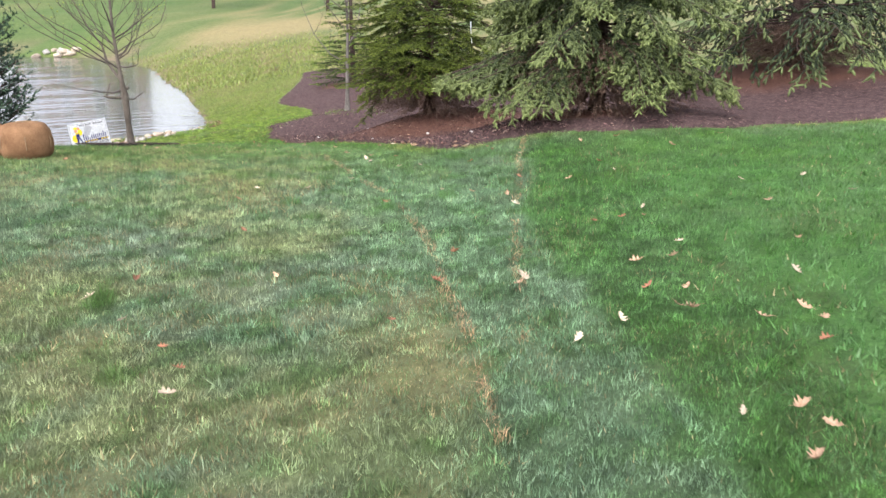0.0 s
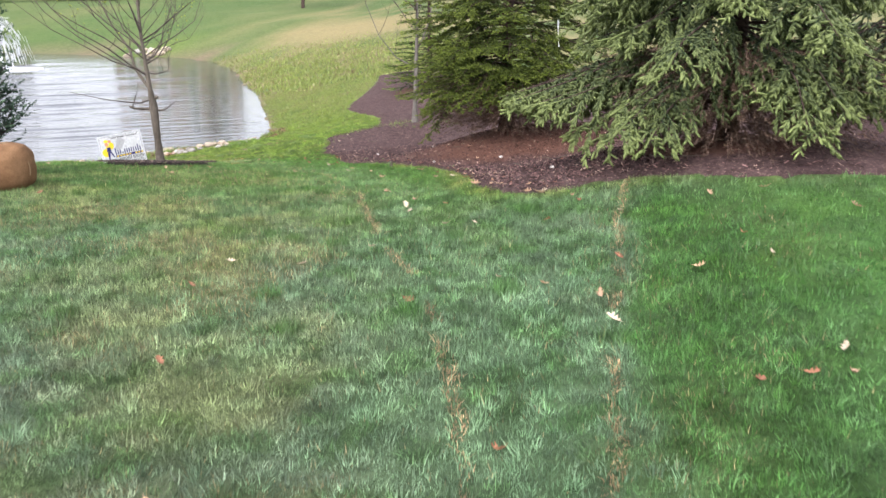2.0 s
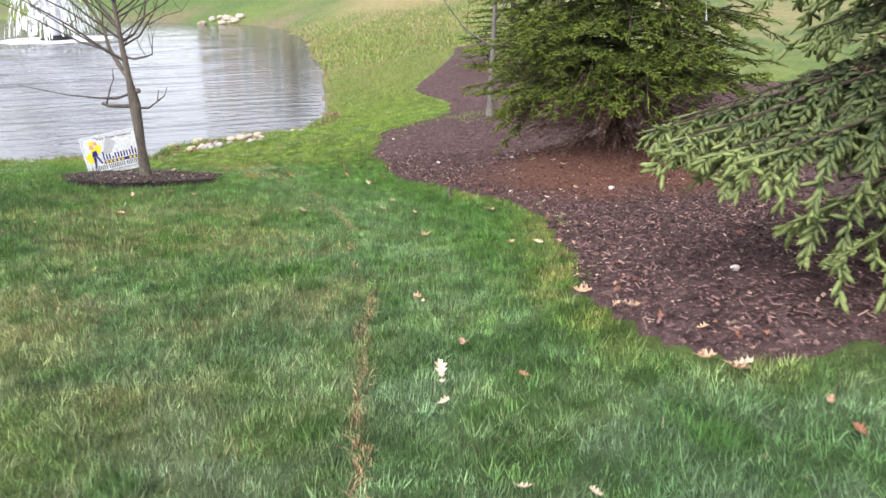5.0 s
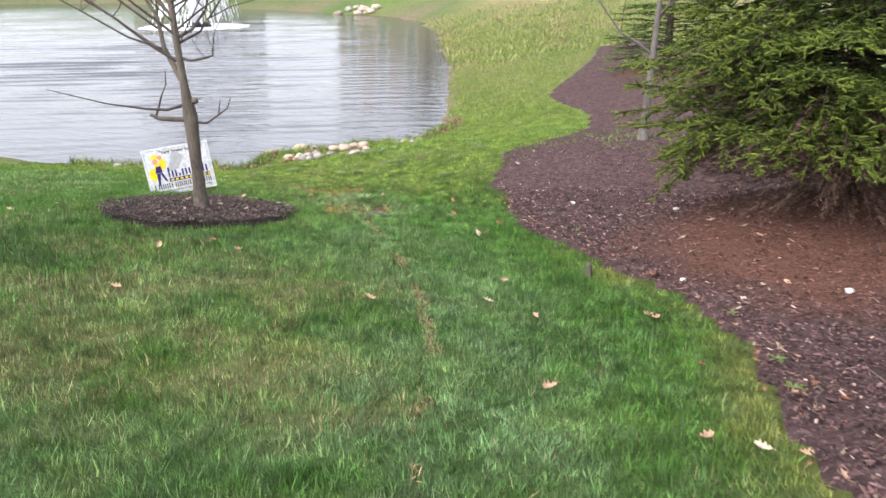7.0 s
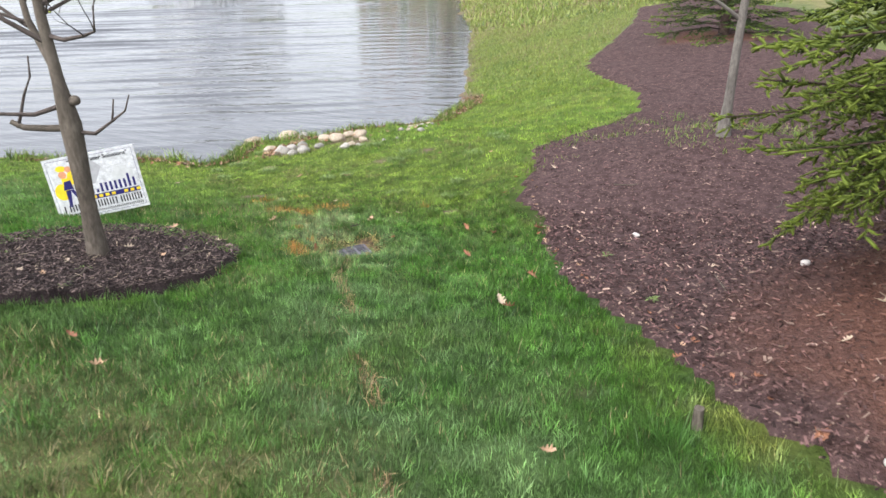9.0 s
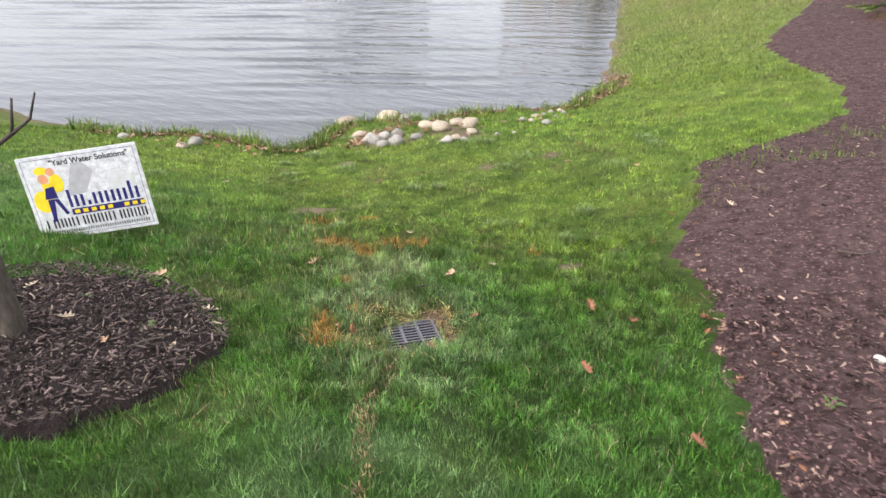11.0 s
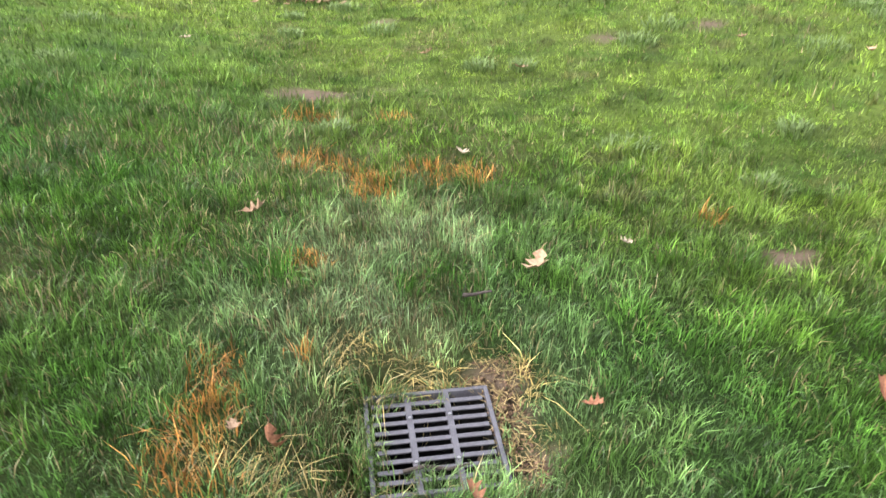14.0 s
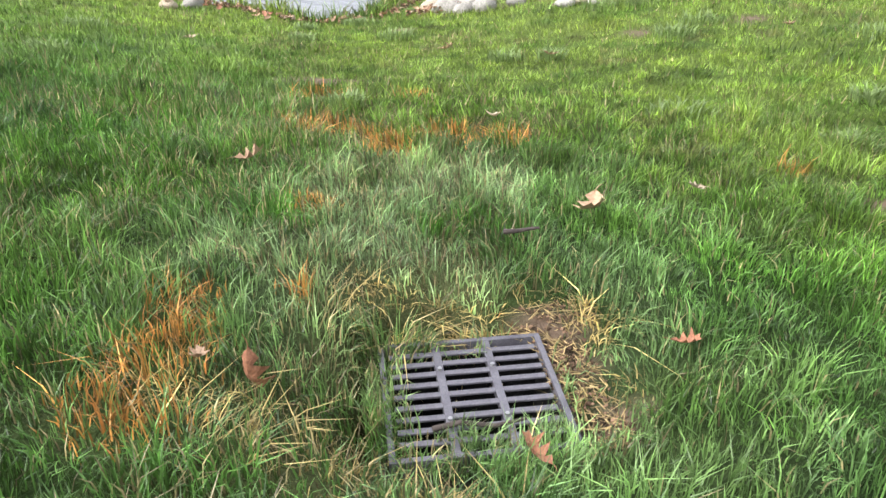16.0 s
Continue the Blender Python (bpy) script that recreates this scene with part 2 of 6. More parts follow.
# ---- the lie of the land ----
WATER=-1.48
POND=[(-45,16),(-30,15.2),(-20,14.8),(-11.1,14.9),(-9,15.1),(-8.45,15.45),(-7.7,15.65),(-7.3,15.6),(-7.5,16.5),(-6.5,17.65),(-5.85,18.35),(-5.85,19.4),(-6.9,22.1),(-9.4,28.3),(-11.9,33.4),(-14.4,39.3),(-19.4,47.5),(-24,51),(-33,54),(-42,56),(-53,60),(-62,55),(-68,42),(-62,24)]
def edge_dist(poly,x,y):
    """Signed distance to a closed outline, positive outside."""
    x=np.asarray(x,float);y=np.asarray(y,float)
    best=np.full(x.shape,1e9);inside=np.zeros(x.shape,bool)
    n=len(poly)
    for i in range(n):
        ax,ay=poly[i];bx,by=poly[(i+1)%n]
        dx,dy=bx-ax,by-ay
        s=np.clip(((x-ax)*dx+(y-ay)*dy)/(dx*dx+dy*dy),0,1)
        best=np.minimum(best,np.hypot(x-ax-s*dx,y-ay-s*dy))
        if ay!=by:
            c=(ay>y)!=(by>y)
            inside^=c&(x<ax+(y-ay)/(by-ay)*dx)
    return np.where(inside,-best,best)
KY=np.array([-60,-10,2.0,4.0,5.7,7,9.4,11.3,12.4,13.5,15.5,19,30,50,70,105,140,400.])
KZ=np.array([.6,.1,-.06,-.05,-.045,-.12,-.35,-.62,-.82,-.97,-1.03,-.94,-.55,.3,1.3,4.2,4.6,6.])
MOUNDS=[(1.6,8.3,.36,1.25),(-.2,12.7,.42,.9),(-1.8,15.4,.40,.9),(4.85,11.1,.4,1.3),(2.8,13.8,.65,1.7),(6.5,14.2,.7,2.5),(-2.2,20.8,.2,1.4),(-5.9,14.6,-.13,.9)]
def upland(x,y):
    s=np.linspace(-1,1,9)
    w=1-s*s; w/=w.sum()
    k=np.clip(np.abs(y-8)*.12,.8,12)
    z=sum(wi*np.interp(y+si*k,KY,KZ) for si,wi in zip(s,w))
    z=z+.08*np.log1p(np.exp(np.clip(4*x,-50,50)))/4*np.clip(1-(np.abs(x)-4)/60,0.1,1)
    for mx,my,a,r in MOUNDS:
        z=z+a*np.exp(-((x-mx)**2+(y-my)**2)/(2*r*r))
    return z
def land(x,y):
    x=np.asarray(x,float);y=np.asarray(y,float)
    d=edge_dist(POND,x,y)+(fbm(x,y,.7,91,2)-.5)*.3
    bank=WATER+np.where(d>0,.01+.22*d,.01+.5*d)
    u=upland(x,y)
    h=np.clip(.5+.5*(u-bank)/.25,0,1)
    z=u*(1-h)+bank*h-.25*h*(1-h)
    return np.maximum(z,WATER-1.2)

BED=[(12,10.5),(9,9.6),(6.5,8.8),(4.5,8.1),(3.6,7.75),(2.7,7.2),(1.6,7.07),(.9,7.37),(.5,7.4),(.17,7.42),(-.02,7.6),(-.2,7.97),(-.34,8.3),(-.38,8.9),(-.5,9.4),(-.6,9.9),(-.68,10.4),(-1.0,10.95),(-1.5,11.45),(-1.75,11.85),(-2.05,12.25),(-2.5,12.9),(-2.95,13.9),(-3.3,14.3),(-3.4,15.0),(-3.62,15.85),(-3.3,16.75),(-2.97,17.8),(-3.2,18.75),(-3.9,20.0),(-4.45,21.0),(-4.5,21.6),(-4.5,23.1),(-4.55,25),(-4.8,27),(-3.5,28.5),(-1.5,27),(-.5,22.5),(1.5,20.5),(5,19.6),(9,19),(12,18.5)]
RING=(-4.78,11.74,.74)
GRATE=(-3.867,12.9165)
SEAM_LEFT=[(.19,1.6),(.18,2.2),(.13,2.61),(.04,3.47),(-.05,4.1),(-.15,4.63),(-.2,5.03),(-.42,5.7),(-.67,6.29),(-.93,7.05),(-1.1,7.6),(-1.36,8.45),(-1.7,9.13),(-1.8,9.52),(-2.2,10.35),(-2.8,11.2),(-3.1,11.66),(-3.53,12.24),(-3.72,12.6)]
SEAM_RIGHT=[(.3,2.5),(.37,3.5),(.41,4.05),(.48,5.05),(.59,5.9),(.65,6.5),(.71,7.0),(.8,7.35)]
def line_dist(line,x,y):
    """Distance to an open line, positive to its right as it runs."""
    best=np.full(np.shape(x),1e9);side=np.ones(np.shape(x))
    for (ax,ay),(bx,by) in zip(line,line[1:]):
        dx,dy=bx-ax,by-ay
        s=np.clip(((x-ax)*dx+(y-ay)*dy)/(dx*dx+dy*dy),0,1)
        d=np.hypot(x-ax-s*dx,y-ay-s*dy)
        near=d<best
        best=np.where(near,d,best);side=np.where(near,np.sign((x-ax)*dy-(y-ay)*dx),side)
    return best*side


# ---- ground, water and beds ----
def spread(fine, low, high, step, reach, grow=1.18):
    """Grid lines: close together from low to high, then wider and wider out to the reach."""
    mid = list(np.arange(low, high + step / 2, step))
    for a, b_, s in fine:
        mid = [v for v in mid if v < a or v > b_] + list(np.arange(a, b_, s))
    mid = sorted(mid)
    up, s = [mid[-1]], step
    while up[-1] < reach[1]:
        s *= grow
        up.append(up[-1] + s)
    down, s = [mid[0]], step
    while down[-1] > reach[0]:
        s *= grow
        down.append(down[-1] - s)
    return np.array(sorted(set(np.round(down[1:] + mid + up[1:], 4))))


DRY_SPOTS = [(-13.2, 52.5, 4.5), (-11.0, 48.0, 4.0), (-9.0, 55.0, 5.0)]
SOIL_SPOTS = [(-5.50, 13.93, 0.10), (-5.40, 13.98, 0.09), (-5.30, 14.14, 0.07), (-5.24, 14.20, 0.05), (-3.63, 13.89, 0.05), (-3.60, 13.94, 0.035), (-6.09, 15.04, 0.08), (-4.96, 15.25, 0.07), (-4.65, 15.66, 0.06), (-6.3, 15.8, 0.26), (-6.0, 16.25, 0.28), (-5.72, 16.05, 0.24), (-6.75, 16.1, 0.16), (-1.95, 11.35, 0.05)]
RUST_SPOTS = [(-5.21, 13.71, 0.07), (-5.12, 13.76, 0.05), (-4.96, 13.95, 0.06), (-4.84, 13.46, 0.09), (-4.76, 13.52, 0.07), (-4.55, 13.67, 0.10), (-4.46, 13.75, 0.08), (-4.57, 13.46, 0.07), (-4.64, 13.50, 0.06), (-4.39, 13.09, 0.05),
              (-4.21, 12.73, 0.05), (-4.16, 12.70, 0.05), (-4.12, 12.66, 0.06), (-4.07, 12.60, 0.07), (-4.02, 12.55, 0.07), (-3.91, 13.08, 0.045), (-4.15, 12.86, 0.03), (-3.84, 13.96, 0.04)]
GF, GR = Vector((math.cos(radians(49.6)), math.sin(radians(49.6)), 0)), Vector((math.cos(radians(-40.4)), math.sin(radians(-40.4)), 0))


def in_grate(x, y, half):
    u = (x - GRATE[0]) * GF.x + (y - GRATE[1]) * GF.y
    v = (x - GRATE[0]) * GR.x + (y - GRATE[1]) * GR.y
    return np.maximum(np.abs(u), np.abs(v)) < half, u, v


def soil_amount(x, y):
    s = np.zeros(np.shape(x))
    for px, py, r in SOIL_SPOTS:
        s = np.maximum(s, 1 - soft(np.hypot((x - px), (y - py)) + (fbm(x, y, 0.07, 29) - 0.5) * 1.3 * r, r * 0.5, r * 1.2))
    _, u, v = in_grate(x, y, 0.1)
    right = (np.abs(u - 0.135) < 0.04) & (v > -0.15) & (v < 0.11)
    back = (np.abs(v + 0.135) < 0.035) & (u > 0.075) & (u < 0.17)
    wob = fbm(x, y, 0.06, 9, 2)
    shore = edge_dist(POND, x, y)
    s = np.maximum(s, (1 - soft(shore + (fbm(x, y, 0.35, 19) - 0.5) * 0.5, 0.0, 0.3)) * 0.9)
    s = np.maximum(s, np.where((right | back) & (wob > 0.36), 0.95, 0))
    return s


def dry_amount(x, y):
    L, n1, n2 = line_dist(SEAM_LEFT, x, y), fbm(x, y, 0.7, 3), fbm(x, y, 0.2, 4)
    d = soft(n1 * 0.6 + n2 * 0.4, 0.45, 0.72) * np.where(L < 0, 0.75, 0.16) * np.where(y < 10.5, 1, 0.5)
    far = soft(y, 17, 30) * soft(x, -30, -12) * soft(n1, 0.3, 0.7) * 0.75
    for px, py, r in DRY_SPOTS:
        far = np.maximum(far, (1 - soft(np.hypot(x - px, (y - py) * 0.6), r * 0.5, r * 1.2)) * 0.95)
    return np.maximum(d, far)


def lime_amount(x, y):
    p = edge_dist(POND, x, y)
    v = (1 - soft(p, 0.8, 3.4)) * soft(p, 0.2, 0.8) * soft(y, 11, 15) * soft(fbm(x, y, 0.8, 6), 0.3, 0.6) * 0.7
    v = np.maximum(v, (0.3 + 0.5 * soft(fbm(x, y, 0.6, 18), 0.35, 0.6)) * soft(y, 13.4, 14.6) * (1 - soft(y, 20, 26)))
    return np.maximum(v, (1 - soft(np.hypot((x + 4.2) * 0.8, (y - 14.25)) + (fbm(x, y, 0.2, 16) - 0.5) * 0.7, 0.15, 0.6)) * 0.4)


def seam_amount(x, y):
    """Thin broken cracks of dead thatch along the two edges of the drain trench."""
    s = np.zeros(np.shape(x))
    for line, seed, most in ((SEAM_LEFT, 51, 0.34), (SEAM_RIGHT, 52, 0.40)):
        d = line_dist(line, x, y) + (fbm(x, y, 0.3, seed) - 0.5) * 0.09
        wide = 0.012 + 0.036 * fbm(x, y, 0.12, seed + 4, 2)
        s = np.maximum(s, (1 - soft(np.abs(d), wide * 0.5, wide * 1.2)) * soft(fbm(x * 0.3, y, 0.35, seed + 8, 2), most - 0.03, most + 0.06))
    return s


LUSH, MID, BLUE = np.array([0.058, 0.145, 0.026]), np.array([0.098, 0.180, 0.052]), np.array([0.140, 0.228, 0.122])
STRAW, YELLOW, HAZE, OLIVE = np.array([0.27, 0.225, 0.115]), np.array([0.17, 0.245, 0.036]), np.array([0.195, 0.240, 0.175]), np.array([0.215, 0.240, 0.100])


# multiplies the ground tint under dense blades: shade of the gaps, as colour
TURF_GAP_SHADE = 0.5


LUSH_EDGE = [(0.78, 1.2), (0.72, 2.4), (0.67, 3.2), (0.60, 3.8), (0.47, 4.4), (0.51, 4.9), (0.60, 5.6), (0.72, 6.5), (0.85, 7.4)]


def tuft_of(x, y, size, seed):
    """The tuft that a blade belongs to: the way out from its middle, how far out, and three random values of the tuft."""
    table = np.random.RandomState(seed).rand(5, 128, 128)
    ix, iy = np.floor(x / size).astype(int), np.floor(y / size).astype(int)
    best, ox, oy, rv = np.full(np.shape(x), 1e9), np.zeros(np.shape(x)), np.zeros(np.shape(x)), np.zeros((3,) + np.shape(x))
    for a in (-1, 0, 1):
        for b_ in (-1, 0, 1):
            t = table[:, (ix + a) % 128, (iy + b_) % 128]
            dx, dy = x - (ix + a + t[0]) * size, y - (iy + b_ + t[1]) * size
            d = np.hypot(dx, dy)
            near = d < best
            best = np.where(near, d, best)
            ox, oy = np.where(near, dx, ox), np.where(near, dy, oy)
            rv = np.where(near, t[2:], rv)
    return ox / size, oy / size, best / size, rv


def turf_colour(x, y):
    """What grows where: spring turf, a bluish strip over the trench, lush and yellowed patches; a pale haze is painted
    over the near lawn.
    """
    n1, n2, n3 = fbm(x, y, 0.9, 31), fbm(x, y, 0.22, 32), fbm(x, y, 2.5, 33)
    L = line_dist(SEAM_LEFT, x, y)
    wander = (fbm(x, y, 0.35, 46) - 0.5) * 0.25
    right = soft(line_dist(LUSH_EDGE, x, y) + wander, -0.06, 0.10) * (1 - soft(y, 6.6, 7.6))
    t = soft(n1 * 0.5 + n2 * 0.5, 0.3, 0.7) * (1 - 0.65 * right)
    # extra blue in the near turf as part of the haze, fading with y
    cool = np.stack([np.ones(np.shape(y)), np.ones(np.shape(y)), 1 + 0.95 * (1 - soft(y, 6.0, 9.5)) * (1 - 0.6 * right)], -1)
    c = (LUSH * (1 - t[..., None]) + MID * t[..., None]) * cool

    def lay(c, colour, amount):
        return c * (1 - amount[..., None]) + colour * amount[..., None]

    # milky haze put into the near lawn's colour, stronger left of the seam
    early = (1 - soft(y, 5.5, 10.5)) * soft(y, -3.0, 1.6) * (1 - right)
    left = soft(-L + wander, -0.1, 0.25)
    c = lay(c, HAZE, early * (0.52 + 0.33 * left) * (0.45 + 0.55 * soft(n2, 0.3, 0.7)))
    olive = left * (1 - soft(y, 9.0, 11.0)) * soft(n1 * 0.6 + n2 * 0.4, 0.36, 0.62)
    c = lay(c, OLIVE, olive * 0.72)
    band = (1 - soft(np.abs(L - 0.2), 0.3, 0.9)) * (1 - right) * soft(n2 * 0.5 + n3 * 0.5, 0.34, 0.58)
    patch = (1 - soft(np.hypot(x + 4.12, y - 13.2), 0.2, 0.6)) * soft(n2, 0.2, 0.45) * 1.4
    c = lay(c, BLUE, np.maximum(band, np.maximum(patch, soft(n3, 0.52, 0.72) * 0.5 * (1 - right) * (1 - soft(y, 13, 14)))) * 0.8)
    c = lay(c, np.array([0.25, 0.33, 0.21]), np.clip(patch, 0, 1) * 0.55)
    deep = soft(L + wander, 0.3, 0.9) * soft(y, 7.0, 8.5) * (1 - soft(y, 13.5, 14.3))
    c = lay(c, LUSH * 1.05, deep * 0.68)
    c = lay(c, YELLOW, lime_amount(x, y) * 0.55)
    # worn, yellowed grass along the edge of the bed
    worn = (1 - soft(edge_dist(BED, x, y) + wander * 0.5, 0.05, 0.30)) * soft(y, 6.8, 8.0) * (1 - soft(y, 11.0, 12.5))
    c = lay(c, np.array([0.24, 0.245, 0.085]), worn * (0.3 + 0.5 * soft(n2, 0.35, 0.65)))
    c = lay(c, np.array([0.175, 0.230, 0.062]), soft(y, 13.0, 14.6) * (0.35 + 0.4 * soft(n1, 0.35, 0.65)))
    c = lay(c, np.array([0.20, 0.225, 0.085]), soft(y, 17, 23) * 0.85)
    # tufts of darker, bluer and yellower grass, in two sizes
    _, _, _, r1 = tuft_of(x + wander * 0.3, y + (n2 - 0.5) * 0.08, 0.105, 71)
    _, _, _, r2 = tuft_of(x + (n2 - 0.5) * 0.15, y + wander * 0.5, 0.34, 72)
    mixed = 1 - soft(y, 19, 26)
    c = lay(c, LUSH * 0.8, soft(r1[1], 0.55, 0.8) * 0.55 * mixed)
    c = lay(c, c * np.array([1.2, 1.06, 0.6]), soft(r2[1], 0.6, 0.95) * 0.3 * mixed * soft(y, 4, 7))
    c = lay(c, BLUE * 0.9, soft(r1[2], 0.72, 0.95) * 0.3 * mixed * (1 - 0.5 * right) * (1 - soft(y, 14, 15)))
    slope = soft(y, 13.2, 14.2) * mixed
    c = lay(c, np.array([0.20, 0.285, 0.055]), soft(r1[2], 0.5, 0.8) * soft(r2[2], 0.35, 0.8) * 0.7 * slope)
    c = lay(c, np.array([0.16, 0.125, 0.075]), soft(r1[1], 0.82, 0.96) * soft(r2[0], 0.3, 0.7) * 0.55 * slope)
    tone = (0.76 + 0.48 * r1[0]) * (0.92 + 0.16 * r2[0])
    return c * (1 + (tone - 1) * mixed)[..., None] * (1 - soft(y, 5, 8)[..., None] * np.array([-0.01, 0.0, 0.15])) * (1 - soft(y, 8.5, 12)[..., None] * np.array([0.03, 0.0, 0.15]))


gx = spread([(-5.2, -2.9, 0.05)], -9.0, 5.0, 0.13, (-1500, 1500))
gy = spread([(12.2, 14.2, 0.05)], -2.0, 21.0, 0.13, (-300, 2500))
X, Y = np.meshgrid(gx, gy)
Z = land(X, Y)
near = np.clip(1 - np.abs(Y - 9) / 30, 0, 1)
Z = Z + (fbm(X, Y, 0.9, 11) - 0.5) * 0.035 * near + (fbm(X, Y, 7.0, 12) - 0.5) * 0.5 * soft(Y, 24, 60)
hole = in_grate(X, Y, 0.127)[0]
sink = 1 - soft(np.hypot(X - GRATE[0], Y - GRATE[1]), 0.13, 0.32)
Z = Z * (1 - sink) + -0.958 * sink
Z = np.where(hole, Z - 0.35, Z)
nx, ny = len(gx), len(gy)
idx = np.arange(nx * ny).reshape(ny, nx)
quads = np.stack([idx[:-1, :-1], idx[:-1, 1:], idx[1:, 1:], idx[1:, :-1]], -1).reshape(-1, 4)
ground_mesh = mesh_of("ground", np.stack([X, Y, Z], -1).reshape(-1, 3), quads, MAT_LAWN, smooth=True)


def thatch_amount(x, y):
    return soft(x, -22, -9.0) * (1 - soft(x, 4.2, 16)) * soft(y, -9, 0.4) * (1 - soft(y, 17.5, 24.0)) * 0.92


# where blades stand dense and the sheet below is painted darker
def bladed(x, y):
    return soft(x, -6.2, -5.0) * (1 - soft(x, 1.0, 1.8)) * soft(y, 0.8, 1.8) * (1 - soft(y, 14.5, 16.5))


for name, fn in (("thatch", thatch_amount), ("dry", lambda x, y: dry_amount(x, y) * (1 - 0.6 * thatch_amount(x, y))), ("lime", lambda x, y: lime_amount(x, y) * (1 - 0.7 * thatch_amount(x, y))), ("soil", soil_amount)):
    a = ground_mesh.attributes.new(name, "FLOAT", "POINT")
    a.data.foreach_set("value", fn(X, Y).astype(np.float32).ravel())
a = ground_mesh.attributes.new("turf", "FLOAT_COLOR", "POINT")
# turf colour with between-blade shade multiplied in, halved again round the grate
a.data.foreach_set("color", np.concatenate([turf_colour(X, Y).reshape(-1, 3) * ((0.80 - (0.80 - TURF_GAP_SHADE) * bladed(X, Y)) * (1 - 0.5 * soft(X, -5.3, -4.7) * (1 - soft(X, -3.1, -2.6)) * soft(Y, 12.0, 12.5) * (1 - soft(Y, 13.9, 14.5)))).reshape(-1, 1), np.ones((X.size, 1))], 1).astype(np.float32).ravel())
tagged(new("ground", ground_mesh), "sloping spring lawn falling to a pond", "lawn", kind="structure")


def top(x, y):
    """Height of the finished turf at one place."""
    x, y = float(x), float(y)
    i, j = int(np.clip(np.searchsorted(gx, x) - 1, 0, nx - 2)), int(np.clip(np.searchsorted(gy, y) - 1, 0, ny - 2))
    u, v = (x - gx[i]) / (gx[i + 1] - gx[i]), (y - gy[j]) / (gy[j + 1] - gy[j])
    return float(Z[j, i] * (1 - u) * (1 - v) + Z[j, i + 1] * u * (1 - v) + Z[j + 1, i] * (1 - u) * v + Z[j + 1, i + 1] * u * v)


def tops(x, y):
    i, j = np.clip(np.searchsorted(gx, x) - 1, 0, nx - 2), np.clip(np.searchsorted(gy, y) - 1, 0, ny - 2)
    u, v = (x - gx[i]) / (gx[i + 1] - gx[i]), (y - gy[j]) / (gy[j + 1] - gy[j])
    return Z[j, i] * (1 - u) * (1 - v) + Z[j, i + 1] * u * (1 - v) + Z[j + 1, i] * (1 - u) * v + Z[j + 1, i + 1] * u * v


def pond_water():
    """The pond's surface, with wind ripples whose crests run across the view."""
    rng = np.random.RandomState(17)
    ca, sa = math.cos(radians(31)), math.sin(radians(31))

    def lines(low, high, first, grow):
        out, s = [low], first
        while out[-1] < high:
            out.append(out[-1] + s)
            s *= grow
        return np.array(out)

    u = np.arange(-50, 13, 0.24)
    v = lines(14.0, 84.0, 0.055, 1.0035)
    U, Vv = np.meshgrid(u, v)
    WX, WY = U * ca - Vv * sa, U * sa + Vv * ca
    gust = 0.8 + 0.3 * soft(fbm(WX, WY, 6.0, 71), 0.3, 0.7)
    lip = 0.12 + 0.88 * soft(-edge_dist(POND, WX, WY), 0.5, 9.0)
    swell, weight = np.zeros(WX.shape), np.full(WX.shape, 1e-6)
    for k in range(15):
        wave = 0.36 * 1.058**k * (0.9 + 0.2 * rng.rand())
        turn = rng.normal(0, 0.085)
        phase = rng.rand() * 6.283
        shown = np.clip((wave / np.gradient(v)[:, None] - 3.0) / 3.0, 0, 1)
        swell += shown * np.sin((U * math.sin(turn) + Vv * math.cos(turn)) * 6.283 / wave + phase + 1.6 * fbm(WX, WY, 3.0, 80 + k, 2))
        weight += shown * 0.5
    swell /= np.sqrt(weight)
    zz = WATER + (soft(swell, 0.2, 2.2) * 0.020 + swell * 0.0090) * gust * lip
    d = edge_dist(POND, WX, WY)
    ids = np.arange(WX.size).reshape(WX.shape)
    q = np.stack([ids[:-1, :-1], ids[:-1, 1:], ids[1:, 1:], ids[1:, :-1]], -1).reshape(-1, 4)
    q = q[(d.ravel()[q] < 0.5).any(1)]
    used, q2 = np.unique(q, return_inverse=True)
    me = mesh_of("water", np.stack([WX, WY, zz], -1).reshape(-1, 3)[used], q2.reshape(-1, 4), MAT_WATER, smooth=True)
    tagged(new("water", me), "rippled pond water reflecting a pale overcast sky", "pond", kind="structure")


pond_water()


def litter_amount(x, y):
    s = np.zeros(np.shape(x))
    for sx, sy, r in ((1.6, 8.2, 0.75), (-0.1, 12.15, 1.45), (4.9, 11.0, 1.4), (-2.6, 22.6, 1.0)):
        s = np.maximum(s, 1 - soft(np.hypot(x - sx, y - sy) + (fbm(x, y, 0.3, 14) - 0.5) * 0.5, r * 0.6, r * 1.1))
    return s


